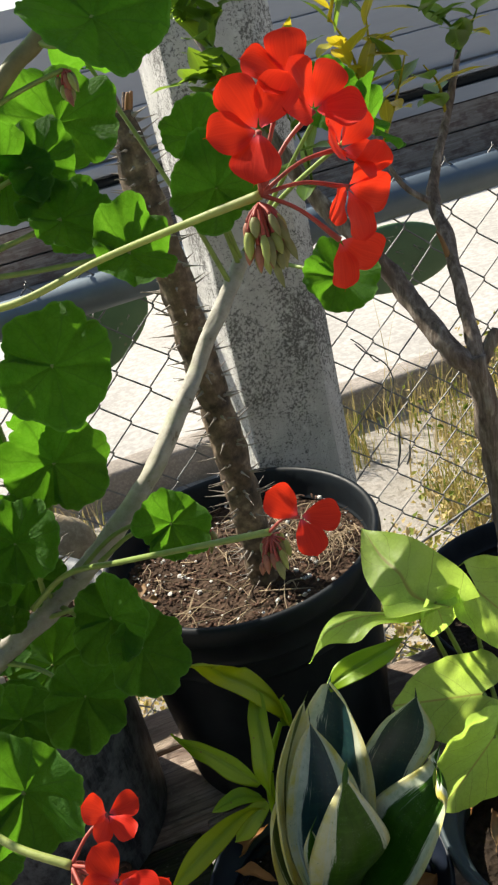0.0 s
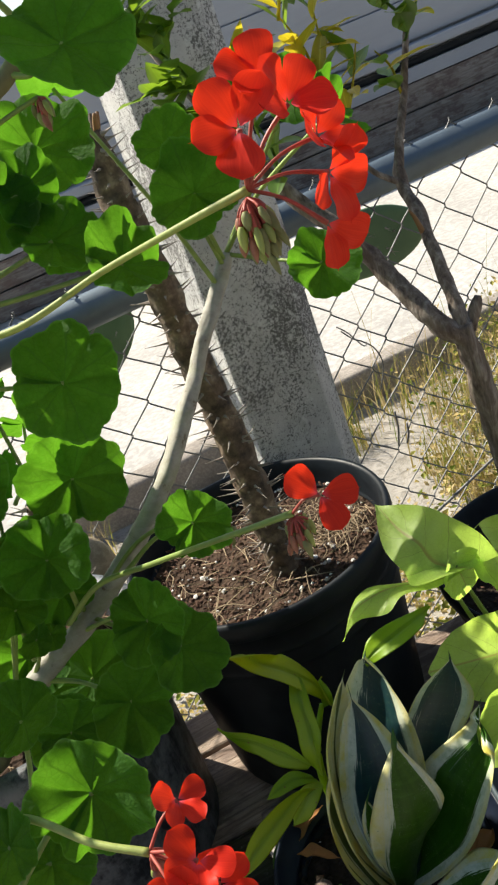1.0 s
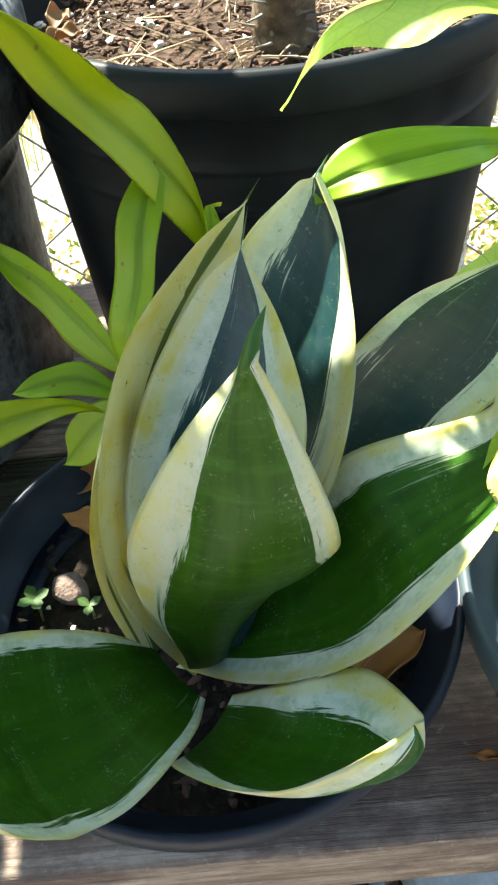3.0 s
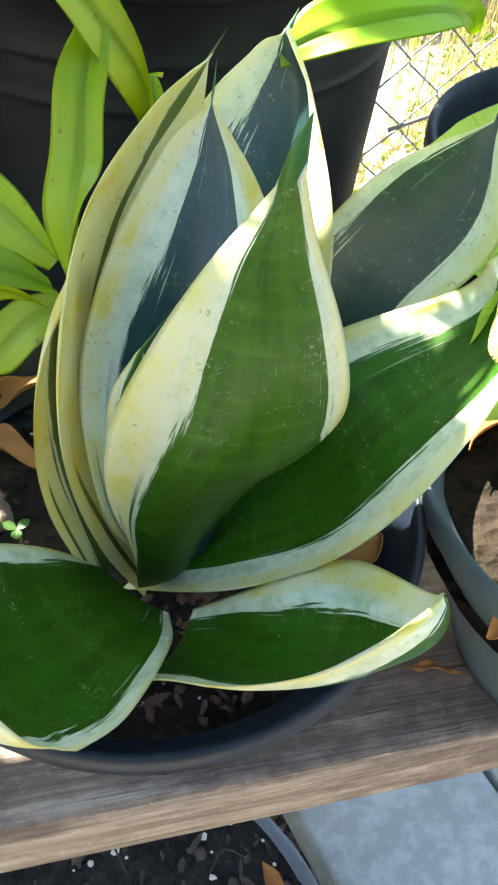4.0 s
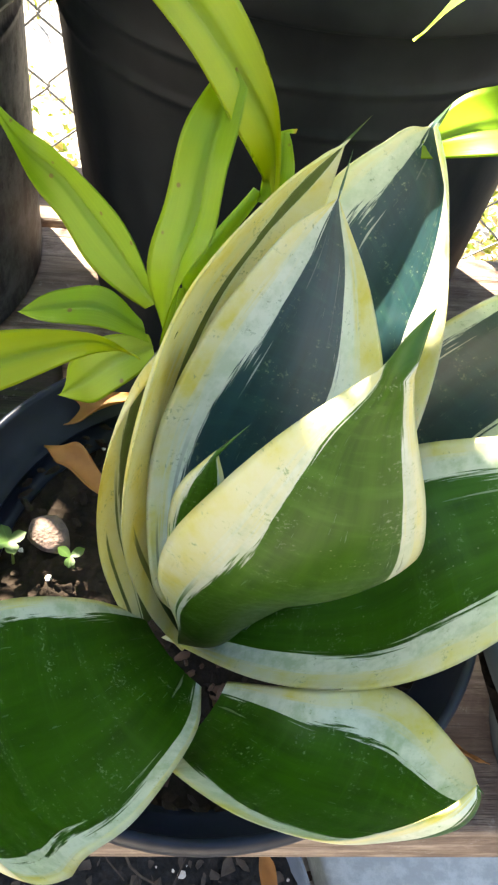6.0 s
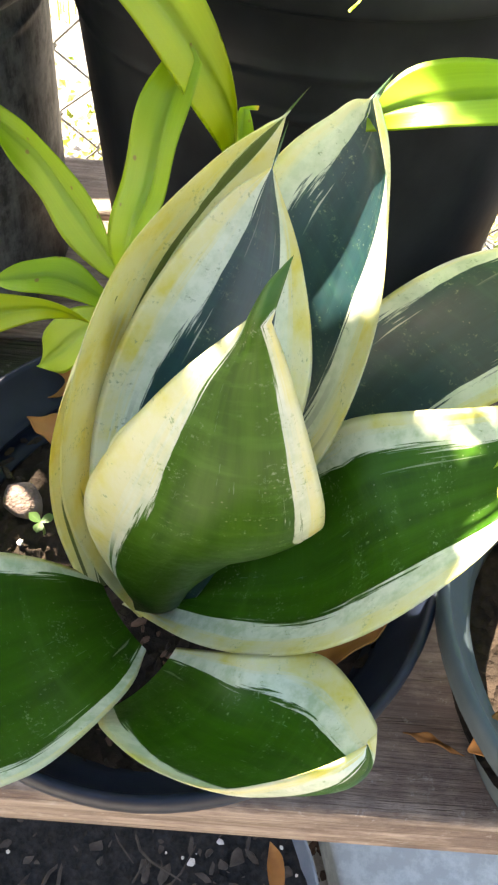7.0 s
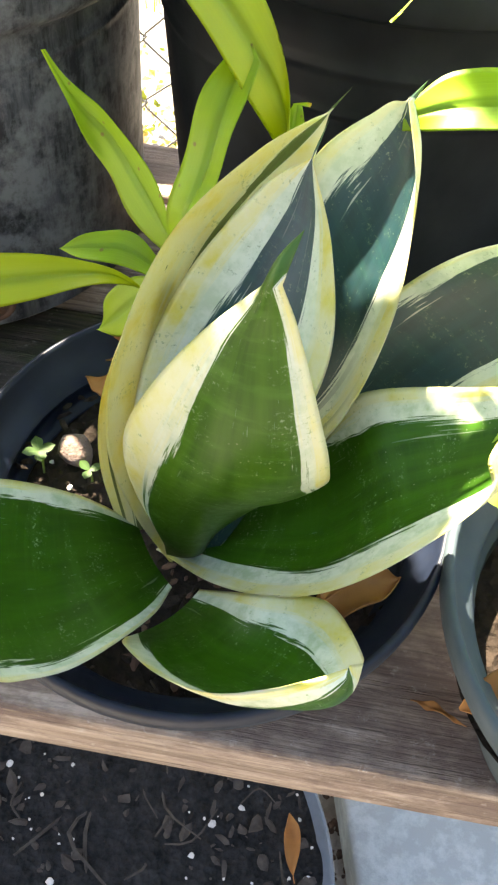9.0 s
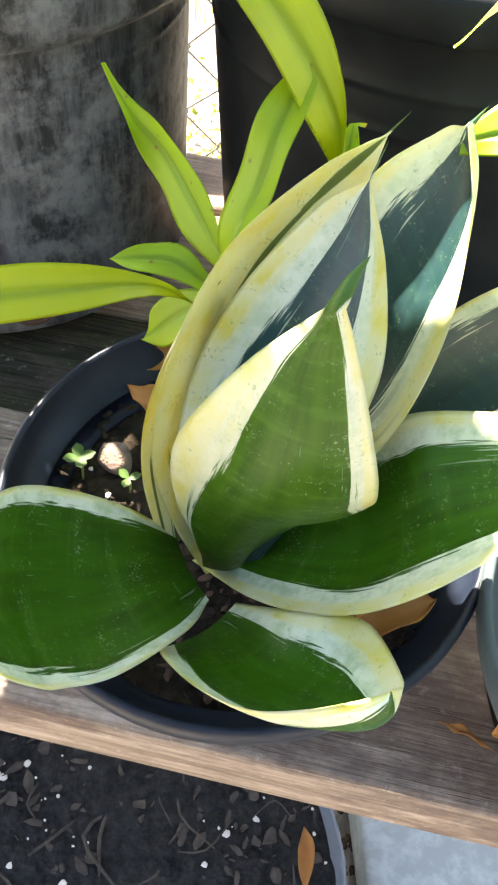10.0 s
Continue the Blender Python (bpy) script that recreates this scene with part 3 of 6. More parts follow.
def blade(left, right, belly, depth, tip=None, pale=((0, 0), (1, 0)), pale_right=None, nu=24, nv=48, thick=0.0, crease=0.0, wave=0.0, seed=0, full=2.0):
    """A leaf spanned between its two margins, bellied towards belly by depth times its width, with a horn at the tip.
    pale: the share of each half that the cream margin takes, along the leaf. The map holds u across and v along."""
    a, b = spline(left, nv), spline(right, nv)
    rows = [(p, q, 0.9 * k / nv) for k, (p, q) in enumerate(zip(a, b))]
    if tip:
        for k in range(1, 9):
            s = k / 8
            x = 1 - (1 - s) ** 1.35
            rows.append((a[-1].lerp(Vector(tip), x), b[-1].lerp(Vector(tip), x), 0.9 + 0.1 * s))
    bm = bmesh.new()
    uv = bm.loops.layers.uv.new("UVMap")
    where, fronts, backs, last = {}, [], [], None
    ns = []
    for k, (p, q, v) in enumerate(rows):
        before, after = rows[max(k - 1, 0)], rows[min(k + 1, len(rows) - 1)]
        n = (after[0] + after[1] - before[0] - before[1]).cross(q - p)
        n = n.normalized() if n.length > 1e-10 else (last or Vector(belly))
        if last and n.dot(last) < 0:
            n = -n
        last = n if not last else (last * 0.8 + n * 0.2).normalized()
        ns.append(last)
    if sum(n.dot(Vector(belly)) for n in ns) < 0:
        ns = [-n for n in ns]
    for (p, q, v), n in zip(rows, ns):
        s = q - p
        front, back = [], []
        for j in range(nu + 1):
            u = 2 * j / nu - 1
            off = depth * s.length * (1 - abs(u) ** full) * min(1, 0.35 + 3 * v)
            off += crease * s.length * (1 - min(1, abs(u) * 5)) ** 2
            off += wave * u * u * math.sin(v * 12 + seed + (2 if u > 0 else 0))
            at = p + s * (u * 0.5 + 0.5) + n * off
            f = 1 - between(pale if u < 0 or not pale_right else pale_right, v / 0.9)
            e = abs(u)
            e = 0.7 * e / f if e < f else 0.7 + 0.3 * (e - f) / max(1 - f, 1e-6)
            e *= 0.6 if f > 0.985 else 1 - 0.75 * min(1, max(0, (v - 0.905) / 0.02))
            x = bm.verts.new(at)
            y = x if j in (0, nu) else bm.verts.new(at + n * min(thick, s.length * 0.4) * (1 - abs(u) ** 6))
            where[x] = where[y] = (math.copysign(e, u) * 0.5 + 0.5, v)
            front.append(x)
            back.append(y)
        fronts.append(front)
        backs.append(back)
    for lines, flip in ((fronts, 0), (backs, 1)) if thick else ((fronts, 0),):
        for ra, rb in zip(lines, lines[1:]):
            for j in range(nu):
                quad = (ra[j], ra[j + 1], rb[j + 1], rb[j])
                f = bm.faces.new(tuple(reversed(quad)) if flip else quad)
                for lp in f.loops:
                    lp[uv].uv = where[lp.vert]
    if not thick:
        bmesh.ops.delete(bm, geom=[v for v in bm.verts if not v.link_faces], context="VERTS")
    bmesh.ops.recalc_face_normals(bm, faces=bm.faces[:]) if thick else bm.normal_update()
    return bm


def add_blade(thing, mat, bm, name="leaf", label=""):
    bmesh.ops.translate(bm, verts=bm.verts[:], vec=-thing.location)
    return part(name, bm, mat, thing, label)


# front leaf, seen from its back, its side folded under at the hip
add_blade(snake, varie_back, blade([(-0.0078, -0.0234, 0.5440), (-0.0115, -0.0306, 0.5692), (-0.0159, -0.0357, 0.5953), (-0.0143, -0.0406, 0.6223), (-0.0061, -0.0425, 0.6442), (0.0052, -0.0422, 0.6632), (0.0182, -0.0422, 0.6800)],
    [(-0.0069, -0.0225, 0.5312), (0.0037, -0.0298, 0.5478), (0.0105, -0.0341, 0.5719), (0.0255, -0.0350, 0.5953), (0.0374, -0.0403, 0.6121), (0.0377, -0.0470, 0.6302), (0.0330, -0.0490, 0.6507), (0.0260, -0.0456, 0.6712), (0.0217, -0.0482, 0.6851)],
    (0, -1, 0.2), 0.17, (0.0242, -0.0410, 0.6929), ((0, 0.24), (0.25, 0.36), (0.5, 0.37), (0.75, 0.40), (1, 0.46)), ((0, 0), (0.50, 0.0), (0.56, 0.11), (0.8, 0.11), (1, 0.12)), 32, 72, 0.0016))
# tall inner leaves
add_blade(snake, varie_face, blade([(-0.0096, -0.0253, 0.5548), (-0.0176, -0.0279, 0.5807), (-0.0193, -0.0068, 0.6047), (-0.0093, 0.0085, 0.6315), (0.0085, 0.0231, 0.6536), (0.0206, 0.0286, 0.6613)],
    [(0.0061, -0.0281, 0.5402), (0.0179, -0.0254, 0.5724), (0.0278, -0.0205, 0.6032), (0.0342, -0.0102, 0.6300), (0.0300, 0.0098, 0.6481), (0.0211, 0.0276, 0.6619)],
    (0, 1, -0.2), 0.24, (0.0240, 0.0378, 0.6686), ((0, 0.28), (0.5, 0.36), (0.8, 0.54), (1, 0.48)), ((0, 0), (0.25, 0), (0.36, 0.42), (0.5, 0.50), (1, 0.58)), 32, 72, 0.0016))
add_blade(snake, varie_outer, blade([(-0.0071, -0.0251, 0.5300), (-0.0185, -0.0253, 0.5581), (-0.0251, -0.0252, 0.5938), (-0.0223, -0.0144, 0.6250), (-0.0123, 0.0076, 0.6475), (0.0072, 0.0289, 0.6617), (0.0235, 0.0445, 0.6653)],
    [(0.002, -0.014, 0.540), (0.006, 0.004, 0.575), (0.010, 0.016, 0.605), (0.017, 0.030, 0.635), (0.0236, 0.0455, 0.6655)],
    (-0.7, 0.7, -0.1), 0.22, (0.0284, 0.0453, 0.6731), ((0, 0.96), (0.75, 0.96), (1, 0.55)), ((0, 0.95), (0.80, 0.93), (0.93, 0.62), (1, 0.4)), 32, 72, 0.0018))
add_blade(snake, varie_face, blade([(-0.0059, -0.0133, 0.5411), (0.0052, 0.0190, 0.5960), (0.0178, 0.0456, 0.6438), (0.0368, 0.0530, 0.6637), (0.0432, 0.0485, 0.6696)],
    [(0.0079, -0.0202, 0.5405), (0.0213, -0.0194, 0.5773), (0.0400, -0.0145, 0.6072), (0.0499, 0.0069, 0.6320), (0.0496, 0.0290, 0.6542), (0.0436, 0.0457, 0.6710)],
    (0.3, 1, -0.3), 0.20, (0.0479, 0.0501, 0.6755), ((0, 0.2), (0.6, 0.24), (1, 0.22)), ((0, 0.55), (0.5, 0.60), (1, 0.42)), 32, 72, 0.0016))
add_blade(snake, varie_face, blade([(0.0100, 0.0040, 0.5400), (0.0210, 0.0130, 0.5660), (0.0430, 0.0205, 0.6150), (0.0646, 0.0193, 0.6451), (0.0916, 0.0162, 0.6592)],
    [(0.0123, -0.0198, 0.5352), (0.0448, -0.0065, 0.5681), (0.0741, 0.0042, 0.6002), (0.0977, 0.0066, 0.6281), (0.0932, 0.0147, 0.6586)],
    (0.5, 0.8, -0.4), 0.13, (0.0930, 0.0145, 0.6695), ((0, 0), (0.3, 0), (0.6, 0.13), (1, 0.2)), ((0, 0), (0.3, 0.05), (0.5, 0.24), (1, 0.34)), 32, 72, 0.0016))
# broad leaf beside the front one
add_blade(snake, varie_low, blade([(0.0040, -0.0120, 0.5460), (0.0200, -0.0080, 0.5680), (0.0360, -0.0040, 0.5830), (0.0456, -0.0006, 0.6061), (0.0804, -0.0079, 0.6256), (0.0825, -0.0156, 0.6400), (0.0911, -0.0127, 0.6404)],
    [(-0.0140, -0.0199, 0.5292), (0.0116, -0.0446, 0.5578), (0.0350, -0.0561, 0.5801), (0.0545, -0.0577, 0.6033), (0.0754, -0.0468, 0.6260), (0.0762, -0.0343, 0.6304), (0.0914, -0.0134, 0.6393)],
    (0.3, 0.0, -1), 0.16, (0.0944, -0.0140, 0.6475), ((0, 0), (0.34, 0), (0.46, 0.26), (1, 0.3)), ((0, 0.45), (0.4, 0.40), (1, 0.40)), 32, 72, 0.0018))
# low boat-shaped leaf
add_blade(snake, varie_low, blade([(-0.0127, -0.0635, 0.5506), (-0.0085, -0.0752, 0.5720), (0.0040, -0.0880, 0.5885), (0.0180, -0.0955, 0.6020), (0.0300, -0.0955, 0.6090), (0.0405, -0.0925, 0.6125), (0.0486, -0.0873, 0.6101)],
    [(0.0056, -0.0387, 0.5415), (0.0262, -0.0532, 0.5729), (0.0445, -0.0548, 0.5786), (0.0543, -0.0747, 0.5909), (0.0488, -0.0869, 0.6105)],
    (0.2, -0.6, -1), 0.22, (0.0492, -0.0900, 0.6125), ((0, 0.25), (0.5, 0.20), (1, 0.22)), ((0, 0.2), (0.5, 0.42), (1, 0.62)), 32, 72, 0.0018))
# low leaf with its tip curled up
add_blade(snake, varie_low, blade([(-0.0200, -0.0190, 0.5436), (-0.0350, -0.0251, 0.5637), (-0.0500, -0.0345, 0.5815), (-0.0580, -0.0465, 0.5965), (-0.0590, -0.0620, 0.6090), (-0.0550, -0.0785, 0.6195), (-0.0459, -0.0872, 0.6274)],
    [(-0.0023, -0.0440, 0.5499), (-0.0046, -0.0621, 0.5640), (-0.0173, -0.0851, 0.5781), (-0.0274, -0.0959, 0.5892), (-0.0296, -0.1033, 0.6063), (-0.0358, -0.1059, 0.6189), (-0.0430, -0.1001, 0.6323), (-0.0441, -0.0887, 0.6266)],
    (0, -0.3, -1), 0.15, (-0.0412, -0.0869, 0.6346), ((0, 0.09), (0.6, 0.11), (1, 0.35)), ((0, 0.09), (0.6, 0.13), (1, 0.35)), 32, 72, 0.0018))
# outer leaf behind the tall ones, mostly cream, and a young one within
add_blade(snake, varie_outer, blade([(-0.0232, -0.0256, 0.5449), (-0.0319, -0.0153, 0.5657), (-0.0329, -0.0066, 0.5873), (-0.0275, 0.0015, 0.6076), (-0.0175, 0.0067, 0.6258)],
    [(-0.012, -0.018, 0.542), (-0.014, 0.000, 0.580), (-0.013, 0.010, 0.605), (-0.013, 0.012, 0.622), (-0.0165, 0.008, 0.630)],
    (-1, 0.4, 0), 0.18, (-0.014, 0.010, 0.634), ((0, 0.8), (1, 0.75)), ((0, 0.3), (1, 0.5)), 20, 48, 0.0014))
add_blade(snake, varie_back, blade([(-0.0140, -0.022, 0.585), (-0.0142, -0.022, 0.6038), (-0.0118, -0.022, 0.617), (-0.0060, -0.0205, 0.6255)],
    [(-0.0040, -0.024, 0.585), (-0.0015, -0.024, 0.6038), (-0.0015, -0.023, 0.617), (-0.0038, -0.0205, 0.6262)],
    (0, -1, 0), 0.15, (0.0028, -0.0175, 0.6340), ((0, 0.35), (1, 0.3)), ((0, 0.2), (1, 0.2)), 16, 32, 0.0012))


# ---- lime lance-leaved plant in the same pot ----
def make_lance(name, yellow):
    """Lime strap leaf; yellow sets how far its colour goes towards yellow."""
    m = Mat(name, 0.42, spec=0.45)
    u, v, uvv = m.uv()
    mid = m.math("ABSOLUTE", m.math("SUBTRACT", u, 0.5))
    line = m.noise(1.0, 4, 0.6, (42, 0.7, 1), uvv)
    blot = m.noise(55, 5)
    base = m.ramp(line, (0.35, (0.22, 0.39, 0.012)), (0.65, (0.29, 0.46, 0.020)))
    base = m.mix(m.ramp(blot, (0.45, (0, 0, 0)), (0.75, (0.6,) * 3)), base, (0.27, 0.43, 0.02))
    base = m.mix(m.math("MULTIPLY", m.rand(), 0.6), base, (0.33, 0.42, 0.010))
    base = m.mix(yellow, base, (0.46, 0.46, 0.010))
    base = m.mix(m.ramp(mid, (0.02, (0.4,) * 3), (0.09, (0, 0, 0))), base, (0.12, 0.24, 0.02))
    base = m.mix(m.ramp(v, (0.955, (0, 0, 0)), (0.985, (1, 1, 1))), base, (0.30, 0.16, 0.06))
    base = m.mix(m.ramp(m.voronoi(95), (0.05, (1, 1, 1)), (0.085, (0, 0, 0))), base, (0.22, 0.10, 0.04))
    m.color(base)
    m.bump(line, 0.10, 0.0005)
    return m.translucent(m.mix(0.45, base, (0.58, 0.70, 0.02)), 0.46).m


lance_mat, lance_yellow = make_lance("lime_lance_leaf", 0.0), make_lance("yellow_lance_leaf", 0.65)
green_stem = plain("green_stem", (0.22, 0.30, 0.07), 0.5, 0.25, 60).m
lance = base_empty("lance_leaved_plant", up((-0.010, 0.055, -0.03)), "lime green plant with long pointed strap leaves", "plant")


def lance_leaf(left, right, belly, depth=0.06, tip=None, seed=0.0, mat=lance_mat):
    add_blade(lance, mat, blade(left, right, belly, depth, tip, nu=14, nv=40, crease=0.07, wave=0.0010, seed=seed, thick=0.0004))


lance_leaf([(0.0101, 0.0756, 0.6233), (0.0048, 0.0661, 0.6423), (-0.0124, 0.0600, 0.6729), (-0.0300, 0.0626, 0.6937), (-0.0397, 0.0582, 0.7143), (-0.0445, 0.0454, 0.7293)], [(0.0109, 0.0573, 0.6369), (0.0100, 0.0708, 0.6579), (-0.0023, 0.0810, 0.6788), (-0.0102, 0.0708, 0.6919), (-0.0214, 0.0562, 0.7110), (-0.0444, 0.0454, 0.7294)], (0.2, 0.5, -0.8), 0.08, mat=lance_yellow)
lance_leaf([(-0.0190, 0.0448, 0.5987), (-0.0223, 0.0471, 0.6204), (-0.0200, 0.0544, 0.6375), (-0.0154, 0.0607, 0.6549), (-0.0081, 0.0714, 0.6649)], [(-0.0181, 0.0255, 0.6125), (-0.0135, 0.0257, 0.6369), (-0.0058, 0.0387, 0.6426), (-0.0025, 0.0535, 0.6535), (0.0007, 0.0689, 0.6637)], (0.2, 0.9, -0.3), 0.08, (-0.0025, 0.0725, 0.6670), 1.9)
lance_leaf([(-0.0234, 0.0559, 0.5973), (-0.0425, 0.0683, 0.6030), (-0.0526, 0.0789, 0.6126), (-0.0613, 0.0807, 0.6280), (-0.0685, 0.0775, 0.6531)], [(-0.0195, 0.0457, 0.6092), (-0.0322, 0.0632, 0.6239), (-0.0487, 0.0790, 0.6331), (-0.0614, 0.0833, 0.6384), (-0.0688, 0.0788, 0.6526)], (-0.3, 0.4, -0.9), 0.08, None, 3.8)
lance_leaf([(-0.0237, 0.0307, 0.6015), (-0.0386, 0.0239, 0.6176), (-0.0596, 0.0109, 0.6285), (-0.0798, -0.0063, 0.6356), (-0.0990, -0.0292, 0.6337)], [(-0.0266, 0.0328, 0.6002), (-0.0359, 0.0194, 0.6146), (-0.0551, 0.0003, 0.6202), (-0.0786, -0.0169, 0.6245), (-0.0995, -0.0282, 0.6318)], (0, 0.2, -1), 0.10, None, 5.7, lance_yellow)
lance_leaf([(0.0432, 0.0506, 0.6670), (0.0545, 0.0585, 0.6735), (0.0778, 0.0600, 0.6763), (0.1031, 0.0620, 0.6718), (0.1124, 0.0731, 0.6587)], [(0.0438, 0.0487, 0.6606), (0.0670, 0.0404, 0.6693), (0.0913, 0.0452, 0.6714), (0.1005, 0.0609, 0.6637), (0.1132, 0.0761, 0.6556)], (0.2, 0.6, -0.8), 0.06, None, 7.6)
# shorter ones: low by the rim, across the soil, and a stub with a brown tip
lance_leaf([(-0.024, 0.046, 0.602), (-0.036, 0.050, 0.610), (-0.048, 0.050, 0.608), (-0.060, 0.046, 0.602)], [(-0.022, 0.040, 0.598), (-0.036, 0.040, 0.604), (-0.050, 0.041, 0.603), (-0.060, 0.046, 0.602)], (0, 0.1, -1), 0.06, None, 2.2)
lance_leaf([(-0.022, 0.044, 0.598), (-0.036, 0.046, 0.594), (-0.046, 0.048, 0.580), (-0.051, 0.050, 0.562)], [(-0.020, 0.038, 0.594), (-0.029, 0.035, 0.585), (-0.040, 0.038, 0.572), (-0.051, 0.050, 0.562)], (0.3, 0.5, -0.8), 0.06, None, 4.4)
lance_leaf([(0.007, 0.068, 0.630), (0.008, 0.070, 0.640), (0.011, 0.074, 0.649)], [(0.015, 0.066, 0.630), (0.0165, 0.070, 0.640), (0.014, 0.075, 0.648)], (0.2, 0.6, -0.5), 0.05, (0.0165, 0.079, 0.6465), 6.1)
bm = tube([up(p) for p in ((-0.010, 0.055, -0.035), (-0.016, 0.056, 0.02), (-0.010, 0.062, 0.055), (0.007, 0.070, 0.082))], [0.0040, 0.0036, 0.0030, 0.0018], 8, 28)
bmesh.ops.translate(bm, verts=bm.verts[:], vec=-lance.location)
part("stem", bm, lance_mat, lance)


# ---- arrowhead vine on the grey pot ----
def make_arrow():
    m = Mat("arrowhead_leaf", 0.48, spec=0.4)
    u, v, uvv = m.uv()
    mid = m.math("ABSOLUTE", m.math("SUBTRACT", u, 0.5))
    # side veins run out and forward from the midrib
    ang = m.math("ADD", m.math("MULTIPLY", v, 15.0), m.math("MULTIPLY", mid, -17.0))
    ang = m.math("ADD", ang, m.math("MULTIPLY", m.noise(26, 3), 2.2))
    vein = m.math("ABSOLUTE", m.math("SINE", ang))
    n = m.noise(40, 6)
    base = m.ramp(n, (0.3, (0.26, 0.40, 0.045)), (0.7, (0.37, 0.52, 0.09)))
    base = m.mix(m.ramp(m.math("ADD", mid, m.math("MULTIPLY", m.noise(30, 4), 0.2)), (0.10, (0.7,) * 3), (0.36, (0, 0, 0))), base, (0.32, 0.46, 0.12))
    base = m.mix(m.ramp(vein, (0.015, (0.6,) * 3), (0.06, (0, 0, 0))), base, (0.06, 0.085, 0.012))
    cells = m.n.new("ShaderNodeTexVoronoi")
    cells.feature = "DISTANCE_TO_EDGE"
    cells.inputs["Scale"].default_value = 260
    m.l.new(m.co, cells.inputs["Vector"])
    net = cells.outputs["Distance"]
    base = m.mix(m.ramp(net, (0.02, (0.12,) * 3), (0.10, (0, 0, 0))), base, (0.07, 0.14, 0.015))
    base = m.mix(m.ramp(m.noise(16, 5, 0.65), (0.45, (0, 0, 0)), (0.66, (0.7,) * 3)), base, (0.34, 0.46, 0.16))
    base = m.mix(m.ramp(m.noise(48, 4, 0.6), (0.56, (0, 0, 0)), (0.70, (0.5,) * 3)), base, (0.09, 0.18, 0.03))
    base = m.mix(m.ramp(mid, (0.005, (0.7,) * 3), (0.013, (0, 0, 0))), base, (0.26, 0.19, 0.07))
    m.color(base)
    m.bump(m.math("ADD", m.math("MULTIPLY", vein, 0.7), m.math("ADD", n, m.math("MULTIPLY", net, 0.5))), 0.35, 0.0016)
    return m.translucent(m.mix(0.30, m.mix(1.0, base, (2.15, 2.2, 1.5), "MULTIPLY"), (0.58, 0.72, 0.18)), 0.58).m


arrow_mat = make_arrow()


def arrow_leaf(length, width, droop=0.15, fold=0.18, seed=0.0, curl=0.0, lower=1.0):
    """An arrow-shaped blade: petiole at the origin, tip along +y, two lobes behind."""
    bm = bmesh.new()
    uv = bm.loops.layers.uv.new("UVMap")
    lobe = 0.36
    nv, nu = 34, 9
    for side in (-1, 1):
        rows, where = [], {}
        for k in range(nv + 1):
            v = -lobe + (1 + lobe) * k / nv
            if v >= 0:
                inner, outer = 0.0, width * (1 - v**2.1) ** 0.85 * (1 - 0.14 * math.cos(v * math.pi) + 0.02)
            else:
                w = -v / lobe
                outer = width * (0.88 * math.sqrt(max(1 - w * w, 0)) * 0.75 + 0.25 * (1 - w))
                inner = min(width * 0.30 * w**0.8, outer)
                outer = max(outer, inner + 0.0002)
            row = []
            for j in range(nu + 1):
                x = inner + (outer - inner) * j / nu
                e = x / width
                z = fold * x - droop * length * max(v, 0) ** 2 - curl * width * e**2
                z += 0.035 * length * math.sin(v * 8 + seed + side) * e + 0.034 * length * math.sin(v * 19 + 7 * e + seed) * e * e
                z += 0.018 * length * abs(math.sin(v * 10.5 - 5.5 * e)) * min(1, e * 4)
                p = bm.verts.new((side * x * (lower if side < 0 else 1), v * length, z))
                where[p] = (0.5 + side * 0.5 * min(e, 1), (v + lobe) / (1 + lobe))
                row.append(p)
            rows.append(row)
        for ra, rb in zip(rows, rows[1:]):
            for j in range(nu):
                quad = (ra[j], ra[j + 1], rb[j + 1], rb[j])
                f = bm.faces.new(quad if side > 0 else tuple(reversed(quad)))
                for lp in f.loops:
                    lp[uv].uv = where[lp.vert]
    bmesh.ops.remove_doubles(bm, verts=bm.verts[:], dist=0.00002)
    return bm


def leaf_frame(attach, tip, normal):
    a, y = Vector(attach), (Vector(tip) - Vector(attach)).normalized()
    x = y.cross(Vector(normal)).normalized()
    z = x.cross(y)
    return Matrix((x, y, z)).transposed().to_4x4(), a, (Vector(tip) - a).length


arrow = base_empty("arrowhead_plant", up((0.172, 0.03, -0.02)), "lime green arrowhead vine with broad sunlit leaves", "plant")
root = Vector(arrow.location)
# attach, tip, face, half-width to length, droop, share of the lower half
ARROWS = [
    ((0.165, 0.055, 0.142), (0.196, 0.030, 0.098), (0.2, -0.8, 0.6), 0.55, 0.10, 1.0),
    ((0.128, 0.043, 0.156), (0.137, 0.052, 0.120), (0.1, -0.9, 0.3), 0.52, 0.05, 1.0),
    ((0.155, 0.048, 0.055), (0.0840, 0.041, 0.0840), (0.31, -0.87, 0.41), 0.47, 0.03, 1.0),
    ((0.131, -0.012, 0.079), (0.0813, -0.0212, 0.0416), (0.11, -0.99, 0.11), 0.66, 0.05, 0.8),
    ((0.165, -0.030, 0.085), (0.150, -0.075, 0.068), (0.1, -0.6, 0.9), 0.55, 0.12, 1.0),
    ((0.225, 0.050, 0.150), (0.265, 0.010, 0.155), (-0.1, -0.7, 0.7), 0.55, 0.10, 1.0),
]
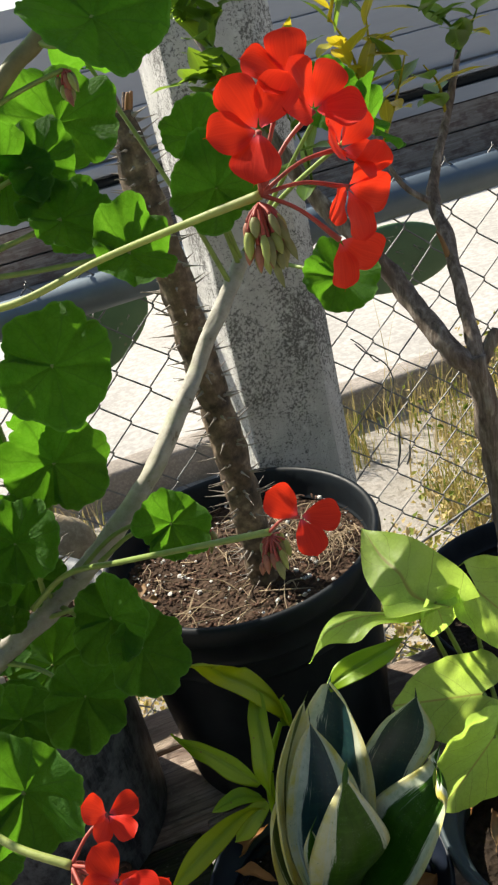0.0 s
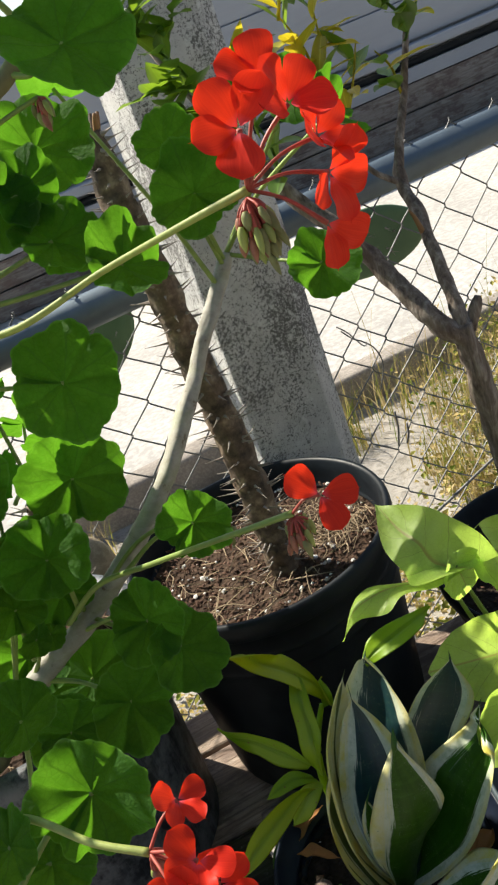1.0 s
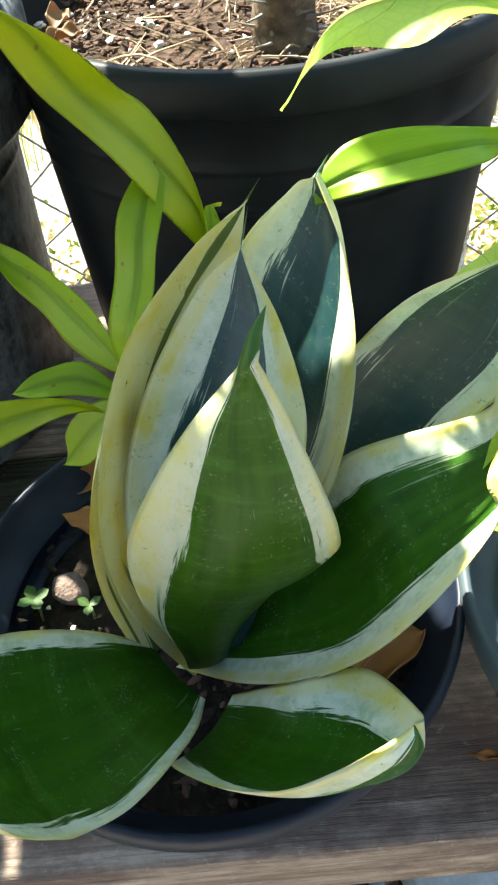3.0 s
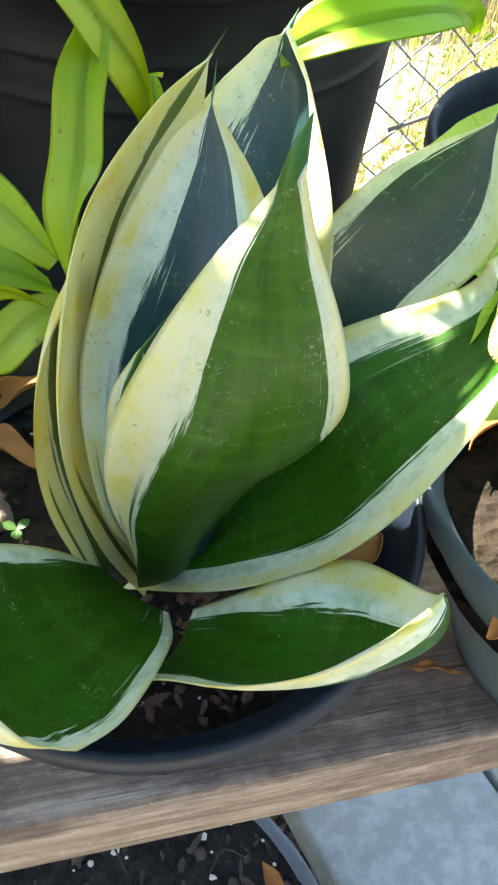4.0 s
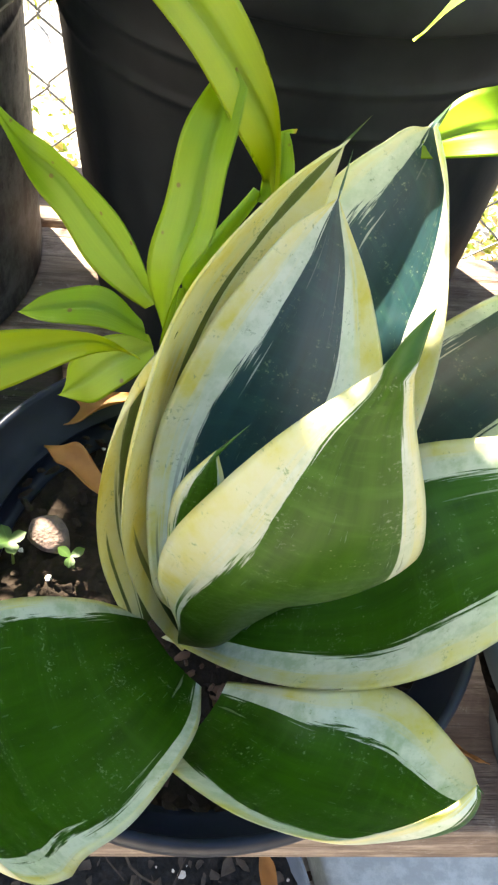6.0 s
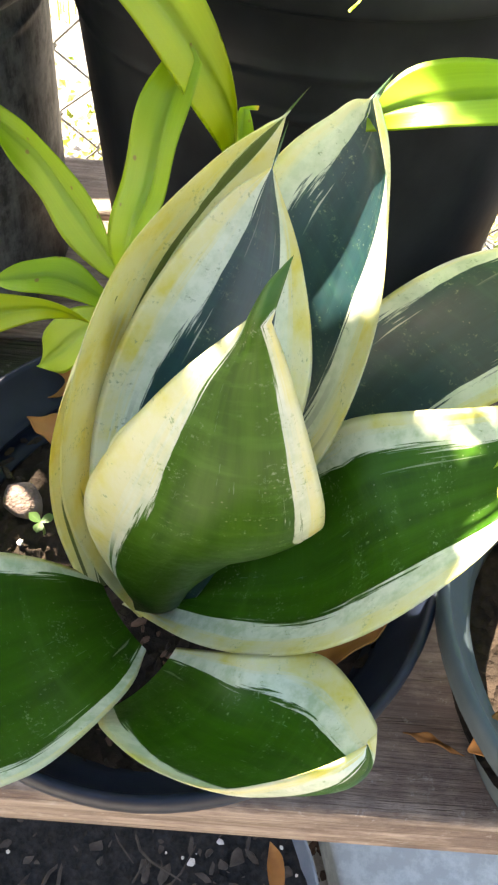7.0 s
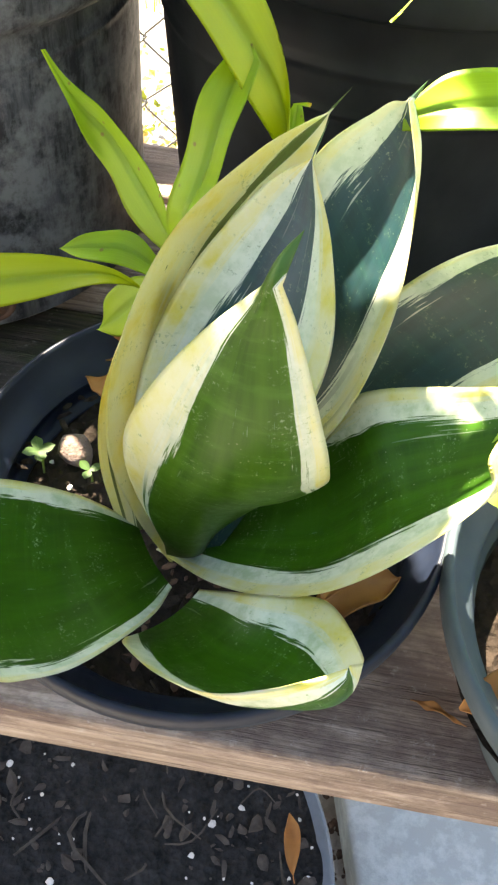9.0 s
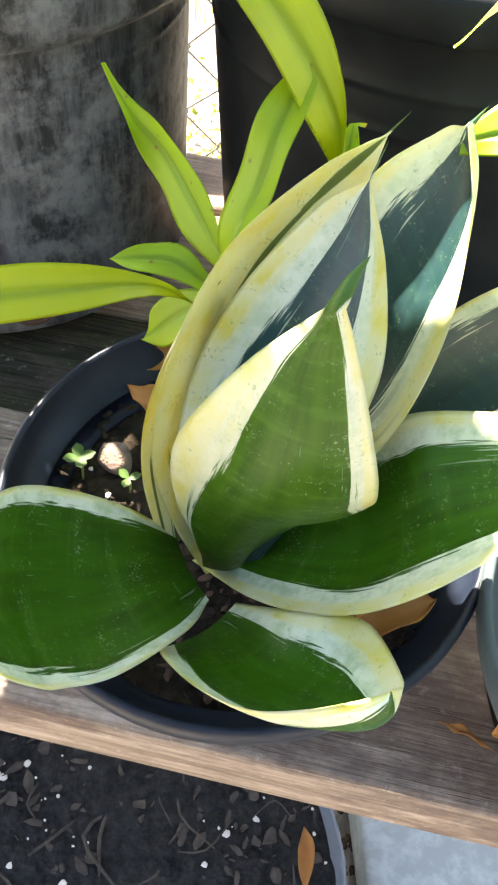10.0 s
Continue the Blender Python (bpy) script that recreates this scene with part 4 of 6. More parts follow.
# the highest leaf stands upright, and the one below it is folded along its rib
add_blade(arrow, arrow_mat, blade([(0.1131, 0.0260, 0.7175), (0.0875, 0.0284, 0.7206), (0.0908, 0.0446, 0.7226), (0.0916, 0.0728, 0.7273), (0.1069, 0.1033, 0.7417)],
    [(0.1655, 0.0507, 0.6890), (0.1519, 0.0545, 0.7188), (0.1348, 0.0619, 0.7417), (0.1226, 0.0800, 0.7430), (0.1069, 0.1021, 0.7424)], (0.2, 0.8, 0.2), 0.10, nu=16, nv=36, crease=0.05, wave=0.002, seed=1.0))
add_blade(arrow, arrow_mat, blade([(0.1388, 0.0434, 0.6990), (0.1089, 0.0463, 0.7062), (0.0827, 0.0535, 0.7106), (0.0644, 0.0609, 0.7103), (0.0485, 0.0547, 0.7089), (0.0354, 0.0519, 0.6878)],
    [(0.1384, 0.0435, 0.6969), (0.1056, 0.0337, 0.7055), (0.0806, 0.0307, 0.7146), (0.0657, 0.0284, 0.7124), (0.0488, 0.0415, 0.7066), (0.0360, 0.0535, 0.6869)], (0.0, -0.2, 1), 0.10, nu=14, nv=40, crease=0.06, wave=0.0016, seed=2.0))
for foot, bend, at in (((0.008, 0.014, -0.02), (-0.016, 0.048, 0.090), (0.128, 0.050, 0.156)), ((0.004, 0.010, -0.02), (-0.024, 0.050, 0.080), (0.120, 0.050, 0.152))):
    part("petiole", tube([foot, bend, Vector(up(at)) - root], [0.0022, 0.0019, 0.0015], 6, 16), green_stem, arrow)
for k, (a, t, n, w, dr, low) in enumerate(ARROWS):
    rot, at, ln = leaf_frame(up(a), up(t), n)
    part("leaf", arrow_leaf(ln, ln * w, dr, 0.16, k * 2.1, lower=low), arrow_mat, arrow, m=Matrix.Translation(at - root) @ rot)
    foot = Vector((0.0 + 0.01 * math.sin(k * 2), 0.008 * math.cos(k * 3), -0.02))
    bend = (at - root) * 0.55 + Vector((0.01, 0.045 if a[2] > 0.12 else 0.012, -0.012))
    part("petiole", tube([foot, bend, at - root], [0.0022, 0.0018, 0.0013], 6, 14), green_stem, arrow)


# ---- thorny stem ----
def make_thorn_bark():
    m = Mat("thorny_bark", 0.75, spec=0.3)
    n, s, b = m.noise(70, 6), m.voronoi(85), m.noise(18, 4, 0.6, (1, 1, 0.4))
    c = m.ramp(n, (0.34, (0.038, 0.028, 0.020)), (0.52, (0.140, 0.100, 0.068)), (0.68, (0.33, 0.25, 0.17)))
    c = m.mix(m.ramp(b, (0.5, (0, 0, 0)), (0.7, (0.6,) * 3)), c, (0.19, 0.12, 0.065))
    m.color(m.mix(m.ramp(s, (0.06, (0.6,) * 3), (0.13, (0, 0, 0))), c, (0.30, 0.27, 0.22)))
    m.bump(m.math("ADD", n, s), 0.8, 0.003)
    return m.m


thorn_bark = make_thorn_bark()
TRUNK = [(0.053, 0.252, 0.070), (0.0535, 0.252, 0.120), (0.053, 0.252, 0.180), (0.0515, 0.252, 0.250), (0.0475, 0.252, 0.310), (0.046, 0.252, 0.360), (0.0415, 0.252, 0.420), (0.041, 0.252, 0.460), (0.0405, 0.252, 0.494)]
trunk_thing = base_empty("thorny_plant", up((0.050, 0.246, 0.072)), "upright grey-brown stem set with long pale thorns", "plant")
tb = Vector(trunk_thing.location)
bm = tube([Vector(up(p)) - tb for p in TRUNK], [0.0150, 0.0146, 0.0144, 0.0142, 0.0140, 0.0138, 0.0140, 0.0125, 0.0085], 18, 120, lump=0.22)
part("stem", bm, thorn_bark, trunk_thing)
rng = random.Random(5)
path = spline([Vector(up(p)) - tb for p in TRUNK], 96)
bm = bmesh.new()
tube([(0, 0, -0.003), (0, 0, 0.004), (0, 0.0012, 0.018)], [0.0030, 0.0011, 0.00008], 6, 6, bm)
thorn_mesh = bpy.data.meshes.new("thorn")
bm.to_mesh(thorn_mesh)
bm.free()
thorn_mesh.materials.append(thorn_mat)
for k in range(3, 95):
    for j in range(3 if k < 45 else 2):
        a = k * 2.399 + j * 3.0 + rng.uniform(-0.3, 0.3)
        c = path[k]
        d = Vector((math.cos(a), math.sin(a), rng.uniform(-0.15, 0.35))).normalized()
        r = 0.0132 if k < 70 else 0.0112
        q = d.to_track_quat("Z", "Y").to_matrix().to_4x4()
        sc = rng.uniform(0.75, 1.25) * (1.0 if k < 70 else 0.8)
        shared("thorn", thorn_mesh, trunk_thing, Matrix.Translation(c + d * r) @ q @ Matrix.Diagonal((0.8, 0.8, sc, 1)))
for k in range(7):
    a = k * 0.9
    top = path[-1] + Vector((0.006 * math.cos(a), 0.006 * math.sin(a), -0.002))
    part("bud", tube([top, top + Vector((0.003 * math.cos(a), 0.003 * math.sin(a), 0.008)), top + Vector((0.005 * math.cos(a), 0.005 * math.sin(a), 0.013))], [0.0022, 0.0020, 0.0012], 6, 6), twig_mat if k % 2 else pale_dead_leaf_mat, trunk_thing)

# ---- woody branch in the far pot ----
limb = base_empty("woody_shrub", up((0.286, 0.222, -0.045)), "bare forked grey branch with small leaves at its tips", "shrub")
lb = Vector(limb.location)


def rel(points, origin):
    return [Vector(up(p)) - origin for p in points]


part("trunk", tube(rel([(0.288, 0.223, -0.06), (0.285, 0.222, 0.05), (0.280, 0.220, 0.12), (0.272, 0.212, 0.19), (0.266, 0.208, 0.245)], lb), [0.0135, 0.012, 0.0112, 0.0108, 0.010], 12, 40, lump=0.3), twig_mat, limb)
part("limb", tube(rel([(0.267, 0.208, 0.231), (0.252, 0.213, 0.247), (0.242, 0.232, 0.272), (0.230, 0.256, 0.305), (0.212, 0.272, 0.345)] + [(0.187, 0.300, 0.387), (0.152, 0.320, 0.468), (0.129, 0.340, 0.530), (0.11, 0.35, 0.58)], lb), [0.0105, 0.0098, 0.0090, 0.0086, 0.0078, 0.0070, 0.0058, 0.0045, 0.003], 10, 70, lump=0.35), twig_mat, limb)
part("limb", tube(rel([(0.269, 0.208, 0.237), (0.269, 0.215, 0.260), (0.274, 0.235, 0.296), (0.281, 0.262, 0.335), (0.287, 0.288, 0.355), (0.299, 0.300, 0.383), (0.325, 0.318, 0.418), (0.354, 0.333, 0.475)], lb), [0.0085, 0.0066, 0.0058, 0.0055, 0.0058, 0.0042, 0.0036, 0.0028], 9, 50, lump=0.35), twig_mat, limb)
part("twig", tube(rel([(0.287, 0.288, 0.355), (0.262, 0.290, 0.378), (0.25, 0.295, 0.41), (0.245, 0.30, 0.45)], lb), [0.003, 0.0024, 0.0018, 0.001], 7, 20), twig_mat, limb)
part("stub", tube(rel([(0.272, 0.209, 0.236), (0.283, 0.206, 0.256), (0.286, 0.206, 0.262)], lb), [0.007, 0.005, 0.003], 8, 10, lump=0.4), twig_mat, limb)
part("twig", tube(rel([(0.275, 0.250, 0.318), (0.268, 0.244, 0.335), (0.262, 0.240, 0.345)], lb), [0.003, 0.002, 0.0006], 6, 8), pale_dead_leaf_mat, limb)


def make_leafy(name, dark, light, glow, amount, rough=0.4):
    m = Mat(name, rough, spec=0.45)
    u, v, uvv = m.uv()
    mid = m.math("ABSOLUTE", m.math("SUBTRACT", u, 0.5))
    n = m.noise(60, 5)
    c = m.ramp(n, (0.3, dark), (0.7, light))
    c = m.mix(m.math("MULTIPLY", m.rand(), 0.4), c, tuple(x * 0.5 for x in dark))
    c = m.mix(m.ramp(mid, (0.02, (0.6,) * 3), (0.06, (0, 0, 0))), c, tuple(min(1, x * 1.6) for x in light))
    m.color(c)
    m.bump(n, 0.2, 0.0006)
    return m.translucent(glow, amount).m


bush_green = make_leafy("shrub_leaf", (0.035, 0.085, 0.018), (0.085, 0.17, 0.03), (0.28, 0.45, 0.03), 0.4)
bush_gold = make_leafy("golden_leaf", (0.30, 0.30, 0.02), (0.45, 0.42, 0.04), (0.70, 0.55, 0.03), 0.45)


def simple_leaf(length, width, seed):
    return leaf_mesh((0, 0, 0), (0, length, -0.15 * length), (0, 0, 0.05 * length), (0, 0, 0.08 * length), (0, 0, 1), (width, width), (0.5, 0.4, 0.5, 0.4), 0.42, 0.3 * math.sin(seed), 0.05, 0.9, 6, 12, 0.0006, seed)


bush_meshes = []
for k, mat in enumerate((bush_green, bush_green, bush_gold)):
    bm = simple_leaf(0.034 + 0.003 * k, 0.0095 - 0.0015 * (k == 2), k * 2.0)
    me = bpy.data.meshes.new("leaf")
    bm.to_mesh(me)
    bm.free()
    me.materials.append(mat)
    me.polygons.foreach_set("use_smooth", [True] * len(me.polygons))
    bush_meshes.append(me)
# leafy sprigs: foot, tip, number of leaves, share of golden ones
SPRIGS = [
    ((0.148, 0.318, 0.475), (0.120, 0.300, 0.530), 9, 0.0), ((0.135, 0.335, 0.52), (0.150, 0.300, 0.560), 9, 0.1), ((0.140, 0.320, 0.49), (0.088, 0.295, 0.500), 8, 0.0),
    ((0.150, 0.318, 0.47), (0.105, 0.290, 0.475), 7, 0.0), ((0.125, 0.33, 0.53), (0.090, 0.300, 0.555), 9, 0.0), ((0.115, 0.34, 0.55), (0.145, 0.300, 0.590), 9, 0.0),
    ((0.187, 0.300, 0.39), (0.165, 0.270, 0.465), 7, 0.0), ((0.165, 0.315, 0.44), (0.130, 0.280, 0.470), 7, 0.0), ((0.160, 0.316, 0.45), (0.185, 0.285, 0.500), 8, 0.1),
    ((0.245, 0.300, 0.45), (0.215, 0.275, 0.520), 9, 0.5), ((0.245, 0.300, 0.45), (0.252, 0.290, 0.520), 8, 0.8), ((0.250, 0.295, 0.41), (0.276, 0.280, 0.480), 7, 0.8), ((0.245, 0.298, 0.43), (0.235, 0.275, 0.470), 6, 0.3),
    ((0.352, 0.330, 0.477), (0.295, 0.305, 0.512), 8, 0.1), ((0.362, 0.334, 0.52), (0.385, 0.325, 0.545), 8, 0.1), ((0.345, 0.328, 0.46), (0.365, 0.315, 0.500), 7, 0.1), ((0.325, 0.320, 0.42), (0.300, 0.300, 0.465), 6, 0.4),
    ((0.110, 0.350, 0.58), (0.085, 0.310, 0.60), 9, 0.0), ((0.215, 0.275, 0.515), (0.225, 0.260, 0.57), 8, 0.6),
]
rng = random.Random(11)
for foot, tip, count, gold in SPRIGS:
    a, b = Vector(up(foot)) - lb, Vector(up(tip)) - lb
    part("twig", tube([a, (a + b) / 2 + Vector((0.004, 0, 0.004)), b], [0.0016, 0.0012, 0.0006], 6, 10), bush_green if gold < 0.3 else bush_gold, limb)
    for k in range(count):
        c = a.lerp(b, 0.15 + 0.85 * k / count)
        d = Vector((rng.uniform(-1, 1), rng.uniform(-1, 0.6), rng.uniform(-0.2, 1.0))).normalized()
        q = d.to_track_quat("Y", "Z").to_matrix().to_4x4()
        me = bush_meshes[2] if rng.random() < gold else bush_meshes[k % 2]
        shared("leaf", me, limb, Matrix.Translation(c) @ q @ Matrix.Diagonal((1, 1, 1, 1)) @ Matrix.Scale(rng.uniform(0.75, 1.3), 4))


# ---- geranium ----
def make_geranium():
    m = Mat("geranium_leaf", 0.68, spec=0.10)
    u, v, uvv = m.uv()  # u: angle in turns, v: radius
    n, fine = m.noise(3, 5), m.noise(16, 4)
    warp = m.math("MULTIPLY", m.math("SUBTRACT", n, 0.5), 0.05)
    vein = m.math("ABSOLUTE", m.math("SINE", m.math("MULTIPLY", m.math("ADD", u, warp), math.pi * 7.2)))
    c = m.ramp(n, (0.3, (0.014, 0.052, 0.007)), (0.7, (0.032, 0.094, 0.013)))
    c = m.mix(m.math("MULTIPLY", m.rand(), 0.35), c, (0.018, 0.06, 0.010))
    zone = m.math("ABSOLUTE", m.math("SUBTRACT", m.math("ADD", v, m.math("MULTIPLY", n, 0.15)), 0.62))
    c = m.mix(m.ramp(zone, (0.0, (0.28,) * 3), (0.13, (0, 0, 0))), c, (0.03, 0.075, 0.012))
    c = m.mix(m.ramp(vein, (0.03, (0.5,) * 3), (0.10, (0, 0, 0))), c, (0.065, 0.16, 0.028))
    c = m.mix(m.ramp(v, (0.955, (0, 0, 0)), (0.985, (0.7,) * 3)), c, (0.10, 0.20, 0.05))
    m.color(c)
    m.rough(m.ramp(fine, (0.3, (0.6,) * 3), (0.7, (0.78,) * 3)))
    m.bump(m.math("ADD", m.math("MULTIPLY", fine, 0.5), m.math("ADD", m.noise(6, 4), m.math("MULTIPLY", m.ramp(vein, (0.0, (0, 0, 0)), (0.25, (1, 1, 1))), 0.5))), 0.45, 0.025)
    cells = m.n.new("ShaderNodeTexVoronoi")
    cells.feature = "DISTANCE_TO_EDGE"
    cells.inputs["Scale"].default_value = 7.0
    m.l.new(m.co, cells.inputs["Vector"])
    net = cells.outputs["Distance"]
    g = m.ramp(n, (0.3, (0.13, 0.39, 0.016)), (0.7, (0.20, 0.51, 0.030)))
    g = m.mix(m.ramp(net, (0.02, (0.35,) * 3), (0.10, (0, 0, 0))), g, (0.12, 0.32, 0.01))
    g = m.mix(m.ramp(vein, (0.03, (0.8,) * 3), (0.13, (0, 0, 0))), g, (0.10, 0.27, 0.012))
    return m.translucent(g, 0.40).m


ger_mat = make_geranium()


def make_petal():
    m = Mat("scarlet_petal", 0.5, spec=0.25)
    u, v, uvv = m.uv()
    line = m.noise(1.0, 4, 0.6, (26, 1.0, 1), uvv)
    c = m.ramp(line, (0.35, (0.66, 0.018, 0.008)), (0.65, (0.80, 0.038, 0.013)))
    c = m.mix(m.ramp(v, (0.06, (0.8,) * 3), (0.2, (0, 0, 0))), c, (0.70, 0.10, 0.14))
    m.color(c)
    m.bump(line, 0.25, 0.0004)
    return m.translucent((0.90, 0.045, 0.012), 0.34).m


petal_mat = make_petal()
bud_mat = plain("bud_green", (0.24, 0.25, 0.10), 0.6, 0.35, 120).translucent((0.35, 0.40, 0.08), 0.2).m
bud_red = plain("bud_red_green", (0.30, 0.12, 0.07), 0.6, 0.4, 150).m
pedicel_mat = plain("red_pedicel", (0.35, 0.07, 0.05), 0.5, 0.3, 120).m
stalk_mat = plain("flower_stalk", (0.36, 0.42, 0.12), 0.55, 0.2, 120).translucent((0.5, 0.55, 0.08), 0.2).m


def make_gbark():
    m = Mat("geranium_stem_bark", 0.7, spec=0.3)
    n, s = m.noise(90, 7, 0.7), m.noise(22, 4, 0.6, (1, 1, 3))
    c = m.ramp(n, (0.30, (0.16, 0.125, 0.085)), (0.38, (0.30, 0.28, 0.235)), (0.7, (0.43, 0.41, 0.355)))
    m.color(m.mix(m.ramp(s, (0.5, (0, 0, 0)), (0.7, (0.5,) * 3)), c, (0.20, 0.24, 0.10)))
    m.bump(n, 0.5, 0.0015)
    return m.m


young_bark = plain("young_stem_bark", (0.20, 0.19, 0.085), 0.6, 0.35, 70, bump=0.4).m
ger_bark = make_gbark()


def round_leaf(r, seed, cup=0.18, rings=14, segs=120):
    """A kidney-round leaf with scalloped, ruffled margin and a notch where the petiole meets it."""
    bm = bmesh.new()
    uv = bm.loops.layers.uv.new("UVMap")
    where = {}
    grid = []
    rr = random.Random(seed)
    ph = [rr.uniform(0, 6.28) for _ in range(4)]
    for i in range(rings + 1):
        q = i / rings
        row = []
        for k in range(segs + 1):
            a = (k / segs - 0.5) * 2 * math.pi * 1.03
            wa = a + 0.16 * math.sin(q * 4 + ph[0]) * (1 - q)
            lobes, teeth = abs(math.sin(a * 3.5 + 0.4 + 0.25 * math.sin(a * 2 + ph[2]))), abs(math.sin(a * 11.2 + ph[0] + 0.8 * math.sin(a * 1.7 + ph[3]))) ** 0.7
            edge = 0.92 + 0.10 * lobes ** 0.8 + (0.046 + 0.016 * math.sin(a * 3 + ph[1])) * teeth + 0.06 * math.sin(a * 2 + ph[1]) + 0.03 * math.sin(a * 5 + ph[2])
            edge *= 1 - 0.25 * max(0, (abs(a) - 2.55) / 0.65) ** 1.5
            rad = r * q * (1 + (edge - 1) * q * q)
            z = cup * r * q**1.5 + 0.20 * r * q**1.1 * abs(math.sin(wa * 3.5 + 0.4)) ** 0.8 + 0.06 * r * q * a / 3.3
            z += 0.24 * r * q**1.6 * math.sin(wa * 2 + ph[2]) + 0.10 * r * q * math.sin(wa + ph[0]) + 0.075 * r * q**4 * math.sin(wa * 7 + ph[3]) + 0.03 * r * q**5 * math.sin(wa * 12 + ph[1]) - 0.16 * r * max(0, q - 0.75) ** 1.5 * 2
            x = bm.verts.new((rad * math.sin(a), rad * math.cos(a), z))
            where[x] = (k / segs, q)
            row.append(x)
        grid.append(row)
    for ra, rb in zip(grid, grid[1:]):
        for k in range(segs):
            f = bm.faces.new((ra[k], rb[k], rb[k + 1], ra[k + 1]))
            for lp in f.loops:
                lp[uv].uv = where[lp.vert]
    bmesh.ops.remove_doubles(bm, verts=bm.verts[:], dist=0.000005)
    return bm


ger = base_empty("geranium", up((-0.20, 0.25, 0.075)), "tall scarlet-flowered geranium with round scalloped leaves", "plant")
gb = Vector(ger.location)
part("main_stem", tube(rel([(-0.20, 0.25, 0.07), (-0.215, 0.19, 0.12), (-0.185, 0.135, 0.165), (-0.150, 0.121, 0.190), (-0.113, 0.120, 0.210), (-0.037, 0.125, 0.264), (0.005, 0.145, 0.302), (0.031, 0.167, 0.323), (0.048, 0.175, 0.343), (0.075, 0.190, 0.366), (0.091, 0.200, 0.384)], gb), [0.010, 0.009, 0.0085, 0.0080, 0.0076, 0.0064, 0.0060, 0.0060, 0.0056, 0.0056, 0.0048], 12, 110, lump=0.42), ger_bark, ger)
part("side_stem", tube(rel([(-0.21, 0.24, 0.08), (-0.26, 0.16, 0.20), (-0.20, 0.09, 0.38), (-0.10, 0.055, 0.48), (-0.039, 0.05, 0.53), (-0.018, 0.05, 0.543), (0.010, 0.05, 0.565)], gb), [0.009, 0.008, 0.006, 0.0048, 0.0044, 0.0043, 0.004], 12, 70, lump=0.2), young_bark, ger)
part("side_stem", tube(rel([(-0.21, 0.23, 0.08), (-0.25, 0.10, 0.13), (-0.22, -0.03, 0.18), (-0.19, -0.09, 0.22)], gb), [0.010, 0.009, 0.007, 0.005], 10, 40, lump=0.2), young_bark, ger)
